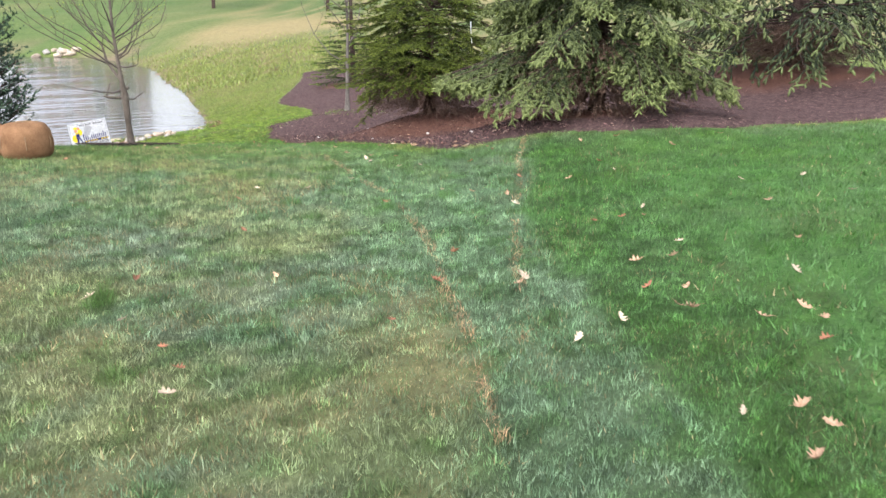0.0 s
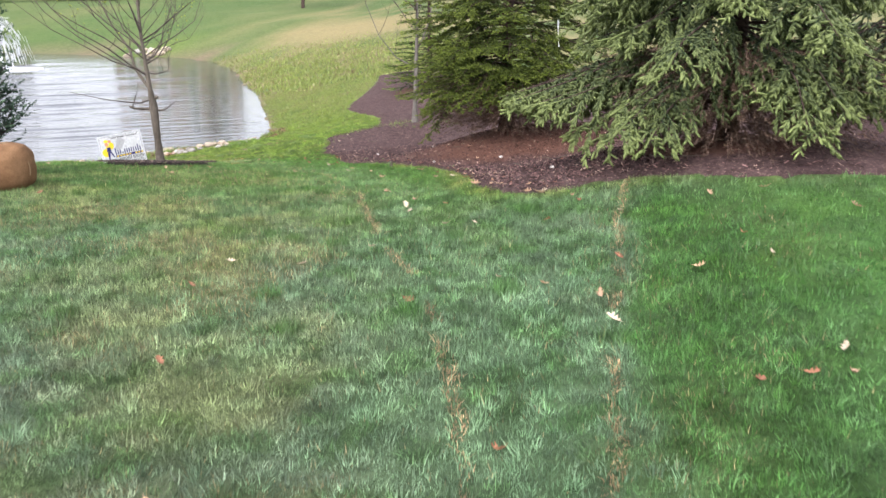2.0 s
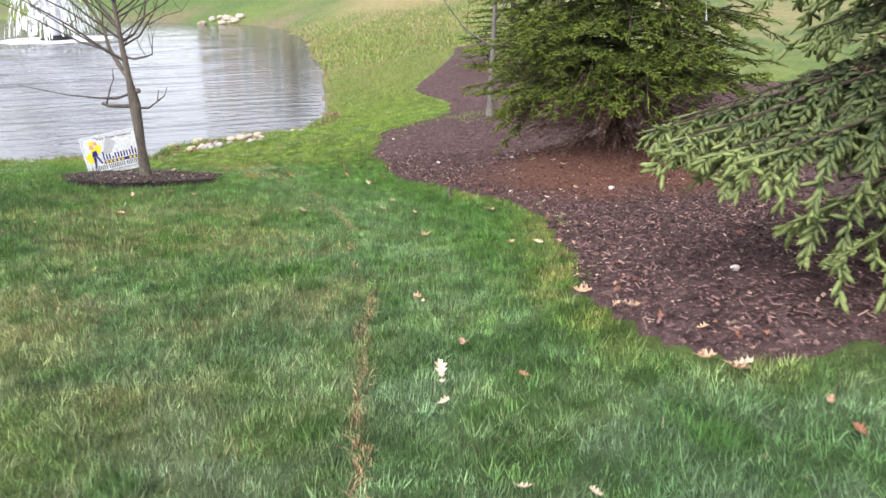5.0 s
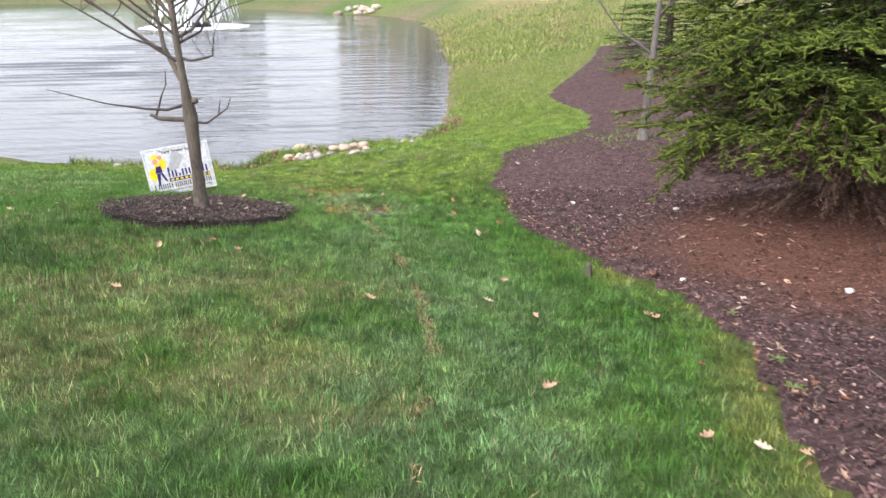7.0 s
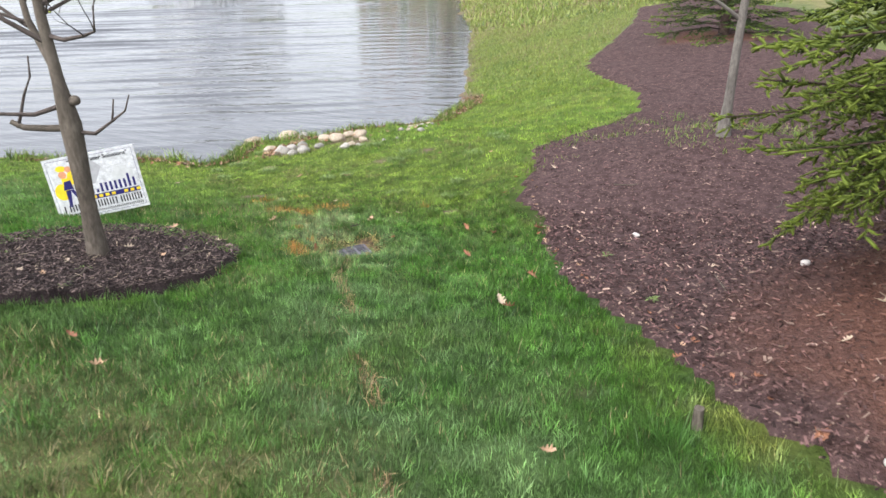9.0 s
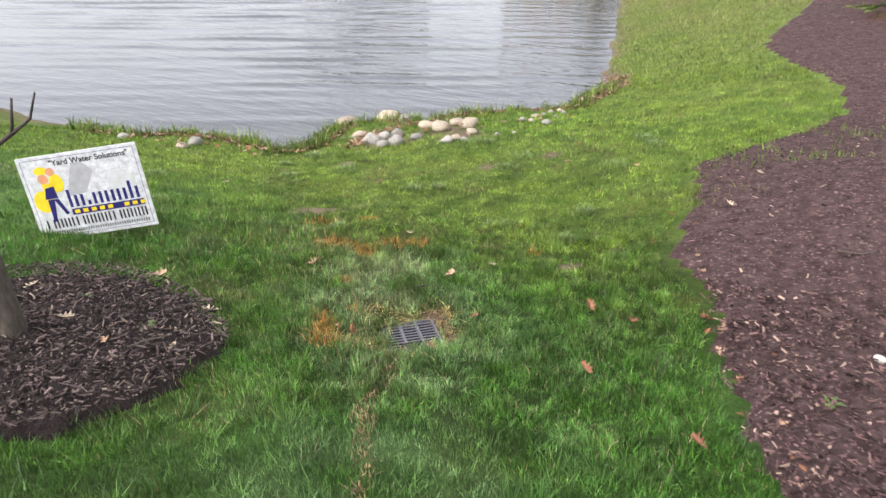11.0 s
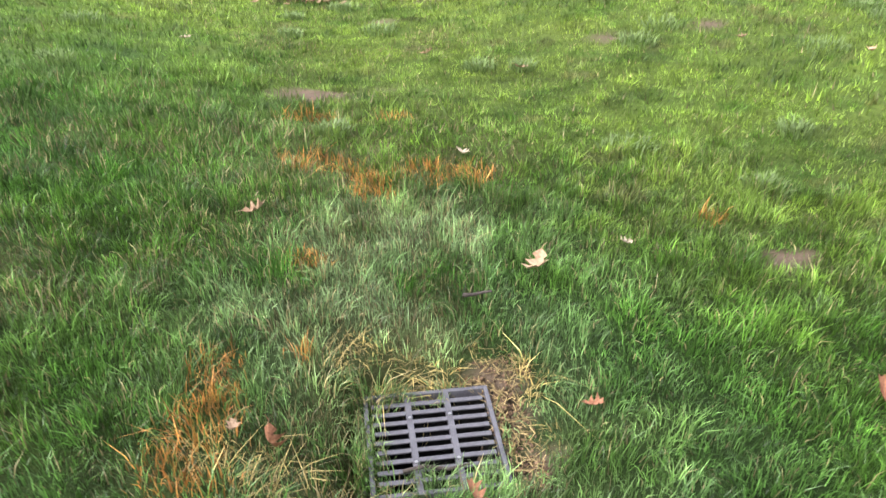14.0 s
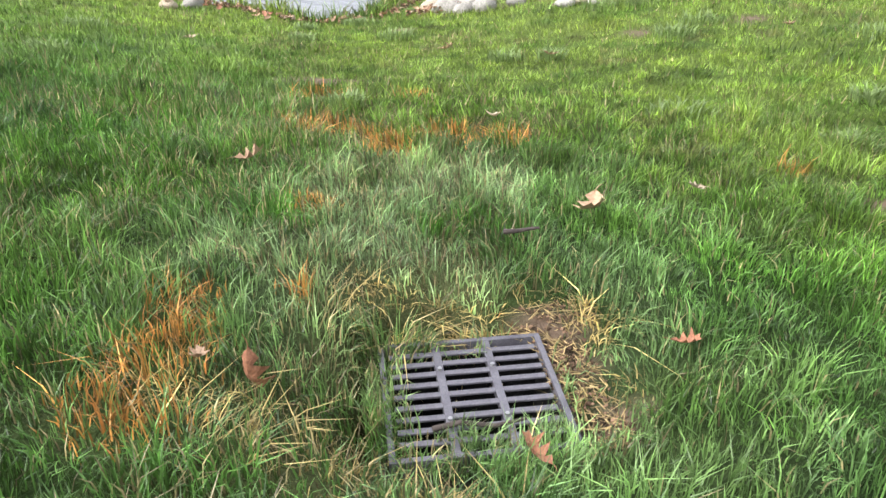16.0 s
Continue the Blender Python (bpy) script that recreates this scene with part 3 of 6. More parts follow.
def bed_sheet(name, inside, xs, ys, lift, mat, label):
    """A sheet of mulch that follows the land inside an outline."""
    BX, BY = np.meshgrid(xs, ys)
    d = inside(BX, BY)
    bz = tops(BX, BY) + np.where(d < 0, lift * soft(-d, 0.0, 0.18) + 0.006, -0.05) + (fbm(BX, BY, 0.25, 21) - 0.5) * 0.03 * (d < -0.1)
    ids = np.arange(BX.size).reshape(BX.shape)
    q = np.stack([ids[:-1, :-1], ids[:-1, 1:], ids[1:, 1:], ids[1:, :-1]], -1).reshape(-1, 4)
    ok = (d.ravel()[q] < 0.12).any(1)
    q = q[ok]
    used, q2 = np.unique(q, return_inverse=True)
    me = mesh_of(name, np.stack([BX, BY, bz], -1).reshape(-1, 3)[used], q2.reshape(-1, 4), mat, smooth=True)
    a = me.attributes.new("litter", "FLOAT", "POINT")
    a.data.foreach_set("value", litter_amount(BX.ravel()[used], BY.ravel()[used]).astype(np.float32))
    return tagged(new(name, me), label, "mulch bed", kind="structure")


def ring_dist(x, y):
    return np.hypot(x - RING[0], y - RING[1]) - RING[2] * (0.93 + 0.14 * fbm(np.arctan2(y - RING[1], x - RING[0]) * 2 + 9, x * 0, 0.8, 5, 2))


bed_sheet("mulch_bed", lambda x, y: edge_dist(BED, x, y) + (fbm(x, y, 0.25, 8) - 0.5) * 0.12, np.arange(-5.2, 12.2, 0.09), np.arange(6.8, 28.8, 0.09), 0.035, MAT_MULCH,
          "long curving bed of reddish brown bark mulch")
bed_sheet("mulch_ring", ring_dist, np.arange(-5.9, -3.7, 0.05), np.arange(10.6, 12.9, 0.05), 0.05, MAT_DARKMULCH, "round ring of dark mulch about a young tree")


def chips(name, x, y, z, length, width, colours, rng, label, tilt=0.55):
    """Loose bark pieces: small wedge-ended slabs lying at all angles."""
    n = len(x)
    az, p, q = rng.rand(n) * 6.283, (rng.rand(n) - 0.5) * tilt * 2, (rng.rand(n) - 0.5) * tilt * 2
    ux = np.stack([np.cos(az) * np.cos(p), np.sin(az) * np.cos(p), np.sin(p)], -1)
    uy = np.stack([-np.sin(az) * np.cos(q), np.cos(az) * np.cos(q), np.sin(q)], -1)
    uz = np.cross(ux, uy)
    c = np.stack([x, y, z], -1)
    th = width * 0.35
    V = np.zeros((n, 8, 3))
    for k, (a, b_, h) in enumerate(((-1, -1, 0), (1, -0.7, 0), (0.85, 1, 0), (-0.8, 0.8, 0), (-0.9, -0.8, 1), (0.9, -0.5, 1), (0.7, 0.8, 1), (-0.75, 0.6, 1))):
        V[:, k] = c + ux * (a * length / 2)[:, None] + uy * (b_ * width / 2)[:, None] + uz * (h * th)[:, None]
    f = np.array([(4, 5, 6), (4, 6, 7), (0, 1, 5), (0, 5, 4), (2, 3, 7), (2, 7, 6)])
    F = (f[None] + (np.arange(n) * 8)[:, None, None]).reshape(-1, 3)
    me = mesh_of(name, V.reshape(-1, 3), F, MAT_CHIP, np.repeat(colours, 8, 0))
    return tagged(new(name, me), label, "mulch", kind="stuff")


rng = np.random.RandomState(5)
px, py = [], []
for x0, x1, y0, y1, n in ((-3.6, 1.2, 7.2, 14.0, 56000), (-5.0, 3.0, 7.0, 18.0, 18000), (-5.0, 7.0, 7.0, 22.0, 8000)):
    a, b_ = rng.uniform(x0, x1, n), rng.uniform(y0, y1, n)
    ok = (edge_dist(BED, a, b_) < -0.02 + 0.05 * rng.rand(n)) & (rng.rand(n) > litter_amount(a, b_) * 0.3)
    px.append(a[ok]), py.append(b_[ok])
px, py = np.concatenate(px), np.concatenate(py)
n = len(px)
brown = np.array([0.112, 0.065, 0.061]) * (0.19 + 1.5 * rng.rand(n, 1) ** 1.7) * (0.7 + 0.6 * fbm(px, py, 0.8, 2))[:, None]
lit = litter_amount(px, py)[:, None]
brown = brown * (1 - 0.75 * lit) + np.array([0.15, 0.075, 0.053]) * (0.2 + 1.3 * rng.rand(n, 1) ** 1.5) * 0.75 * lit
pale = rng.rand(n) < 0.075 * (1 - 0.6 * lit[:, 0])
brown[pale] = np.array([0.30, 0.215, 0.17]) * (0.6 + 0.6 * rng.rand(pale.sum(), 1))
chips("bark_chips", px, py, tops(px, py) + 0.043 + 0.018 * rng.rand(n), 0.011 + 0.034 * rng.rand(n) ** 2.2, 0.004 + 0.010 * rng.rand(n) ** 1.5, brown, rng, "reddish brown bark chips covering the bed")
a, r = rng.rand(14000) * 6.283, np.sqrt(rng.rand(14000)) * 0.86
px, py = RING[0] + r * np.cos(a), RING[1] + r * np.sin(a)
ok = ring_dist(px, py) < 0.0
px, py = px[ok], py[ok]
n = len(px)
dark = np.array([0.090, 0.067, 0.061]) * (0.2 + 1.65 * rng.rand(n, 1) ** 1.9)
pale = rng.rand(n) < 0.06
dark[pale] = np.array([0.20, 0.16, 0.12]) * (0.6 + 0.6 * rng.rand(pale.sum(), 1))
chips("dark_bark_chips", px, py, tops(px, py) + 0.058 + 0.014 * rng.rand(n), 0.008 + 0.048 * rng.rand(n) ** 2.5, 0.003 + 0.007 * rng.rand(n) ** 1.5, dark, rng, "dark shredded bark chips round the young tree")


# ---- grass ----
STRAW_SPOTS = [(-4.10, 12.95, 0.06), (-4.03, 12.98, 0.06), (-3.97, 13.02, 0.06), (-3.90, 13.10, 0.07), (-3.83, 13.12, 0.05), (-3.94, 12.65, 0.09), (-3.86, 12.68, 0.08), (-4.02, 12.60, 0.06), (-3.74, 12.72, 0.07), (-3.73, 13.02, 0.05)]
TUFTS = [(random.uniform(-4.2, 1.2), random.uniform(2.5, 12.5)) for _ in range(46)]


def grass(name, x, y, height, width, rng, label, category="grass", mat=None, gain=1.0, wild=0.0, short=False):
    """Single blades, bent (three faces each) or short and straight, coloured by where they grow."""
    n = len(x)
    n2 = fbm(x, y, 0.22, 32)
    dry, lime = dry_amount(x, y), lime_amount(x, y)
    rust = np.array([0.43, 0.185, 0.055])
    L = line_dist(SEAM_LEFT, x, y)
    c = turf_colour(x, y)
    pick = rng.rand(n) < np.where((L > 0.6) & (y < 9), 0.006, 0.015) + wild * 0.045 + dry * 0.5
    c = np.where(pick[:, None], STRAW * (0.6 + 0.5 * rng.rand(n, 1)), c)
    seam = seam_amount(x, y) * rng.rand(n) > 0.35
    c = np.where(seam[:, None], np.array([0.40, 0.275, 0.155]) * (0.35 + 0.8 * rng.rand(n, 1)), c)
    rs = np.zeros(n)
    for qx, qy, r in RUST_SPOTS:
        rs = np.maximum(rs, 1 - soft(np.hypot(x - qx, y - qy), r * 0.5, r * 1.3))
    pick = rng.rand(n) < rs * np.where(y > 13.15, 0.62, 0.66)
    c = np.where(pick[:, None], rust * (0.55 + 0.7 * rng.rand(n, 1)) + np.array([0.02, 0.06, 0.01]) * rng.rand(n, 1), c)
    sp = np.zeros(n)
    for qx, qy, r in STRAW_SPOTS:
        sp = np.maximum(sp, 1 - soft(np.hypot(x - qx, y - qy), r * 0.4, r * 1.3))
    flat = rng.rand(n) < sp * np.where(y < 12.8, 0.5, 0.85)
    c = np.where(flat[:, None], np.array([0.42, 0.33, 0.13]) * (0.55 + 0.65 * rng.rand(n, 1)), c)
    broad = 1.0 if np.mean(width) < 0.0075 else 0.45
    c = c * (1.05 + broad * (rng.rand(n, 1) - 0.5))
    c = c * gain
    ox, oy, far_out, rt = tuft_of(x, y, 0.062 + 0.02 * min(wild, 1), 73)
    tuft = np.zeros(n)
    for qx, qy in TUFTS:
        tuft = np.maximum(tuft, 1 - soft(np.hypot(x - qx, y - qy), 0.05, 0.10))
    c = c * (1 - tuft[:, None] * 0.7) + LUSH * 0.95 * tuft[:, None] * 0.7
    _, _, _, rm = tuft_of(x, y, 0.026, 74)
    c = c * (1 + broad * ((0.74 + 0.62 * rt[0]) * (0.62 + 0.82 * rm[0]) - 1))[:, None]
    h = (1 + 0.8 * tuft) * height * (0.6 + 0.8 * rng.rand(n)) * (0.68 + 0.7 * rt[1]) * (0.72 + 0.56 * rm[1]) * (1.2 - 0.75 * np.minimum(far_out, 0.8)) * np.where(dry > 0.7, 0.6, 1) * np.where(lime > 0.85, 0.5, 1) * np.where(seam, 0.7, 1)
    az = rng.rand(n) * 6.283
    sway = rt[2] * 6.283
    lx, ly = 0.85 * np.cos(az) + 1.1 * ox + 0.3 * np.cos(sway), 0.85 * np.sin(az) + 1.1 * oy + 0.3 * np.sin(sway)
    lean = (0.08 + 1.0 * rng.rand(n) ** 1.3) * h * (0.8 + 0.1 * min(wild, 1))
    lean = np.where(flat | seam, lean * 1.9, lean)
    h = np.where(flat, h * 0.6, h)
    wa = rng.rand(n) * 6.283
    wx, wy = np.cos(wa) * width / 2, np.sin(wa) * width / 2
    z = tops(x, y) - 0.004
    z = np.where(in_grate(x, y, 0.14)[0], np.maximum(z, -0.966), z)
    shape = ((0, -1, 0), (0, 1, 0), (1, 0, 0.9)) if short else ((0, -1, 0), (0, 1, 0), (0.28, -0.85, 0.55), (0.28, 0.85, 0.55), (1, 0, 0.9))
    m = len(shape)
    V = np.zeros((n, m, 3))
    for k, (s, side, up) in enumerate(shape):
        V[:, k, 0] = x + lx * lean * s + side * wx
        V[:, k, 1] = y + ly * lean * s + side * wy
        V[:, k, 2] = z + h * up
    faces = [(0, 1, 2)] if short else [(0, 1, 3), (0, 3, 2), (2, 3, 4)]
    F = (np.array(faces)[None] + (np.arange(n) * m)[:, None, None]).reshape(-1, 3)
    me = mesh_of(name, V.reshape(-1, 3), F, mat or MAT_BLADE, np.repeat(c, m, 0))
    return tagged(new(name, me), label, category, kind="stuff")


def sow(rng, x0, x1, y0, y1, density, shut=()):
    n = int((x1 - x0 + 1.6) * (y1 - y0 + 1.6) * density)
    x, y = rng.uniform(x0 - 0.8, x1 + 0.8, n), rng.uniform(y0 - 0.8, y1 + 0.8, n)
    # wandering edges between the patches
    wx, wy = x + (fbm(x, y, 0.8, 55) - 0.5) * 1.6, y + (fbm(x, y, 0.8, 56) - 0.5) * 1.6
    keep = (wx > x0) & (wx < x1) & (wy > y0) & (wy < y1) & (rng.rand(n) > 1 - soft(y, 0.4, 1.6)) & (rng.rand(n) > 1 - soft(x, -10.4, -7.0) * (1 - soft(x, 4.0, 5.4)) - soft(y, 11, 12))
    for a, b_, c, d in shut:
        keep &= ~((wx > a) & (wx < b_) & (wy > c) & (wy < d))
    x, y = x[keep], y[keep]
    n = len(x)
    g, u, v = in_grate(x, y, 0.116)
    g &= ~(((v > 0.06 + 0.03 * fbm(x, y, 0.05, 44)) | ((v < -0.07) & (u < 0.04)) | (u < -0.085)) & (rng.rand(n) < 0.7))
    ok = (edge_dist(POND, x, y) > 0.02) & (edge_dist(BED, x, y) + (fbm(x, y, 0.12, 17) - 0.5) * 0.14 > 0.02) & (ring_dist(x, y) > -0.05 * rng.rand(n)) & ~g
    ok &= (rng.rand(n) > soil_amount(x, y) * 0.93) & (rng.rand(n) > seam_amount(x, y) * 1.6)
    return x[ok], y[ok]


rng = np.random.RandomState(8)
INNER, CORRIDOR, BESIDE = (-4.9, -2.9, 12.25, 14.2), (-3.6, 1.25, 1.3, 12.25), (-5.6, -3.6, 6.5, 11.5)
x, y = sow(rng, *INNER, 28500)
u, v = rng.uniform(-0.16, 0.13, 5200), rng.uniform(-0.15, 0.17, 5200)
edge = ((v > 0.078 + 0.02 * np.sin(u * 60)) | (u < -0.10) | ((v < -0.10) & (u < 0.05))) & (rng.rand(5200) < 0.75)
u, v = u[edge], v[edge]
x, y = np.concatenate([x, GRATE[0] + u * GF.x + v * GR.x]), np.concatenate([y, GRATE[1] + u * GF.y + v * GR.y])
grass("grass_by_grate", x, y, 0.037, 0.0015 + 0.0012 * rng.rand(len(x)), rng, "long uncut grass blades round the drain grate", "grass", MAT_NEARBLADE, 1.14, 1.0)
x, y = sow(rng, *CORRIDOR, 13800)
grass("grass_along_drain", x, y, 0.029 + 0.008 * soft(y, 3, 6), 0.0030 + 0.0020 * rng.rand(len(x)), rng, "mixed green and straw grass over the drain line", short=True)
x, y = [], []
for line in (SEAM_LEFT, SEAM_RIGHT):
    for (ax, ay), (bx, by) in zip(line, line[1:]):
        m = int(math.hypot(bx - ax, by - ay) * 3000)
        s, o = rng.rand(m), rng.uniform(-0.1, 0.1, (2, m))
        x.append(ax + (bx - ax) * s + o[0]), y.append(ay + (by - ay) * s + o[1])
x, y = np.concatenate(x), np.concatenate(y)
ok = seam_amount(x, y) > 0.3
x, y = x[ok], y[ok]
grass("dead_thatch_along_seams", x, y, 0.040, np.full(len(x), 0.0032), rng, "thin lines of dead brown grass along the trench edges")
x, y = sow(rng, *BESIDE, 11000)
grass("grass_beside_drain", x, y, 0.042, 0.0040 + 0.002 * rng.rand(len(x)), rng, "mixed green grass with yellowed patches", short=True)
SHORE_NEAR = (-6.2, -2.4, 11.5, 15.2)
x, y = sow(rng, *SHORE_NEAR, 12000, (INNER, CORRIDOR))
grass("grass_of_slope", x, y, 0.037 - 0.015 * soft(y, 13.4, 14.4), 0.0042 + 0.002 * rng.rand(len(x)), rng, "bright green grass on the slope above the pond", "grass", MAT_BLADE, 1.0, 0.5, True)
x, y = sow(rng, -9.6, -2.2, 11.5, 17.5, 4200, (INNER, CORRIDOR, SHORE_NEAR))
grass("grass_by_shore", x, y, 0.030, 0.006 + 0.002 * rng.rand(len(x)), rng, "bright green grass sloping to the pond edge", short=True)
x, y = sow(rng, -7.8, 4.6, 1.0, 20.0, 2400, (INNER, CORRIDOR, BESIDE, (-9.6, -2.2, 11.5, 17.5)))
grass("grass_of_lawn", x, y, 0.034, 0.0070 + 0.003 * rng.rand(len(x)), rng, "mown lawn grass, patchy green", short=True)
x, y = sow(rng, -10, -2.4, 19.0, 27, 1500)
grass("grass_of_far_bank", x, y, 0.045, 0.011 + 0.006 * rng.rand(len(x)), rng, "yellowish grass on the far bank", short=True)
x, y = sow(rng, -20, -2.4, 27, 50, 170)
ok = rng.rand(len(x)) > np.maximum(soft(y, 28, 50), 1 - soft(x, -20, -12))
x, y = x[ok], y[ok]
grass("grass_beyond_the_pond", x, y, 0.12, 0.035 + 0.02 * rng.rand(len(x)), rng, "yellowish grass beyond the pond", short=True)


# ---- conifers ----
STUB = (-1.56, 11.26)

def needles(segs, per_metre, length, width, inner, outer, rng, core=0.0):
    """Needles round twig segments. segs: rows of start, end, how far out the twig grows, 0 to 1, and plumpness."""
    p0, p1, out = np.array([s[0] for s in segs]), np.array([s[1] for s in segs]), np.array([s[2] for s in segs])
    ln = np.linalg.norm(p1 - p0, axis=1)
    cnt = np.maximum(3, (ln * per_metre).astype(int))
    rep = np.repeat(np.arange(len(segs)), cnt)
    n = len(rep)
    s = rng.rand(n)
    d = (p1 - p0) / np.maximum(ln, 1e-6)[:, None]
    ref = np.where(np.abs(d[:, 2:3]) > 0.9, np.array([[1.0, 0, 0]]), np.array([[0, 0, 1.0]]))
    u = np.cross(d, ref)
    u /= np.linalg.norm(u, axis=1, keepdims=True)
    w = np.cross(d, u)
    a = rng.rand(n) * 6.283
    side = u[rep] * np.cos(a)[:, None] + w[rep] * np.sin(a)[:, None]
    across = np.cross(side, d[rep])
    base = p0[rep] + (p1 - p0)[rep] * s[:, None]
    le = length * (0.7 + 0.6 * rng.rand(n))
    tip = base + side * core * 0.6 + (d[rep] * 0.75 + side * 0.66) * le[:, None]
    V = np.stack([base - across * width / 2, base + across * width / 2, tip], 1).reshape(-1, 3)
    F = np.arange(n * 3).reshape(-1, 3)
    # pale tips, plus crown-interior shade put into the tint: darker towards the trunk
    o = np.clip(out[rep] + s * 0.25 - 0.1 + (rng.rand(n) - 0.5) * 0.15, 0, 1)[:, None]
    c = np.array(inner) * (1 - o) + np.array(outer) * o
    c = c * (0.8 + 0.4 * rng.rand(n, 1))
    c = np.repeat(c, 3, 0)
    if core:
        # the plump body of close-set needles of each shoot
        k = len(segs)
        fat = core * ((0.8 + 0.4 * rng.rand(k)) * np.array([s[3] for s in segs]))[:, None]
        m = 5 if core >= 0.009 else 3
        rings = [p0 + (p1 - p0) * f + (u * math.cos(b) + w * math.sin(b)) * fat * g for f, g in ((0.18, 0.85), (0.78, 0.9)) for b in np.arange(m) * 6.283 / m + 0.3]
        body = np.stack([p0, *rings, p1 + d * core * 0.9], 1).reshape(-1, 3)
        f = np.array([t for j in range(m) for t in ((0, 1 + (j + 1) % m, 1 + j), (1 + j, 1 + (j + 1) % m, 1 + m + (j + 1) % m), (1 + j, 1 + m + (j + 1) % m, 1 + m + j), (1 + m + j, 1 + m + (j + 1) % m, 1 + 2 * m))])
        F = np.concatenate([F, (f[None] + (np.arange(k) * (2 * m + 2))[:, None, None]).reshape(-1, 3) + len(V)])
        V = np.concatenate([V, body])
        # shoot bodies carry the same painted shade, darkest at the root
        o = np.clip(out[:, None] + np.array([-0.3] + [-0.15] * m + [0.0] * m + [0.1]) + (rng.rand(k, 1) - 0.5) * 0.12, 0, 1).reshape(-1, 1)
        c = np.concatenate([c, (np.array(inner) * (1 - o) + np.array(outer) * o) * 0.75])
    return V, F, c


def conifer(name, x, y, height, reach, bare, per_whorl, whorl_gap, inner, outer, seed, label, trunk_r=0.12, droop=0.35, hang=0.5, detail=1.0, dense_to=2.0, thick=1.0, close=0.075, step=0.09, finger=0.08, core=0.0, extra=(), spread=0.40, pairs=1, pale=3.6, loose=1.0, rise=0.0, back=None, clear=(0, 0)):
    """A conifer: trunk, whorls of boughs with side sprays of needle-covered fingers. hang: how far the fingers droop."""
    rng = np.random.RandomState(seed)
    thing = tagged(new(name), label, "conifer")
    thing.location = (x, y, top(x, y))
    wood, upper_segs, upper_wood = [], [], []
    down = np.array((0, 0, -1.0))
    h = bare
    while h < height - 0.15:
        f = (h - bare) / (height - bare)
        big = reach * (1 - f) ** 0.8 + 0.08
        shown = h < dense_to
        k = per_whorl if shown else max(4, per_whorl // 2)
        a0 = rng.rand() * 6.283
        boughs = []
        for i in range(k):
            boughs.append((a0 + 6.283 * (i + rng.rand() * 0.6) / k, big * (0.72 + 0.4 * rng.rand()), h + (rng.rand() - 0.5) * whorl_gap * (0.5 + loose), droop * (0.95 + loose * (0.9 * rng.rand() - 0.45)) * (1 - 0.6 * f)))
        if h == bare:
            boughs += [(radians(az), L, hh, dr) for az, L, hh, dr in extra]
        for az, L, hh, dr in boughs:
            if clear[0] < math.degrees(az) % 360 < clear[1] and hh < 1.0:
                continue
            out = np.array((math.cos(az), math.sin(az), 0))
            across = np.array((-math.sin(az), math.cos(az), 0))

            def at(s):
                return out * L * s + across * L * 0.05 * math.sin(4.2 * s + az * 5) * s + np.array((0, 0, hh + L * (0.12 * s - dr * s * s + 0.2 * dr * s**4 + 0.015 * math.sin(9 * s + az * 3))))

            behind = back is not None and math.cos(az - radians(back)) > 0.45
            segs = []
            stem = [(tuple(at(s)), max(0.003, 0.007 * L * (1 - s) + 0.003)) for s in (0, 0.25, 0.5, 0.75, 1.0)]
            gap = (close * (2.2 if behind else 1) if shown else 0.16) / detail
            s, sgn = 0.22 + rng.rand() * 0.06, 1
            while s < 1.0:
                tangent = at(min(1, s + 0.02)) - at(s - 0.02)
                tangent /= np.linalg.norm(tangent)
                l2 = (0.12 + spread * L * (1 - s) ** 0.75 * min(1, s * 2.5)) * (0.45 + 0.95 * rng.rand())
                d0 = tangent * 0.68 + across * 0.72 * sgn + down * hang * (0.2 + 0.4 * rng.rand())
                m = max(1, int(l2 / step))
                q0 = at(s)
                for jj in range(m):
                    dd = d0 + down * hang * 0.30 * jj
                    dd /= np.linalg.norm(dd)
                    q1 = q0 + dd * (l2 / m)
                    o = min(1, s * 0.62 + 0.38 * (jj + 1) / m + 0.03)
                    # axis tint held near the inner colour, painting shade inside the bough
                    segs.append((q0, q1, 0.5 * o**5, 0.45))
                    side = np.cross(dd, down)
                    for sg2, share in [(sg, (e + 1) / pairs) for sg in (1, -1) for e in range(pairs) if not behind or e == 0]:
                        if rng.rand() < 0.9:
                            weep = hang * (0.35 + 0.9 * rng.rand())
                            t3 = dd * (0.75 - 0.3 * hang) + side * (0.7 - 0.3 * hang) * sg2 + down * weep + np.array((0, 0, 0.12 + rise * (rng.rand() - 0.4))) + rng.normal(0, 0.2, 3)
                            t3 /= np.linalg.norm(t3)
                            root = q0 + (q1 - q0) * (share - 0.5 * rng.rand())
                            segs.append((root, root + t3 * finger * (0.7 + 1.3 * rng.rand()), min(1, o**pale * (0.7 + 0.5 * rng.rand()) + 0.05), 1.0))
                    q0 = q1
                s += gap / L * (0.5 + 1.0 * rng.rand())
                sgn = -sgn if rng.rand() < 0.85 else sgn
            segs.append((at(0.88), at(1.0) + (out + down * 0.2) * 0.05, 0.8, 0.8))
            if shown:
                wood.append((stem, segs))
            else:
                upper_wood.append(stem)
                upper_segs += segs
        h += whorl_gap * (0.8 + 0.4 * rng.rand())
    tr = [((0, 0, -0.12), trunk_r * 1.5), ((0, 0, 0.04), trunk_r * 1.2), ((0.01, 0, 0.3), trunk_r), ((0.0, 0.01, height * 0.4), trunk_r * 0.65), ((0, 0, height), 0.01)]
    V, F = tube_arrays([tr], 14)
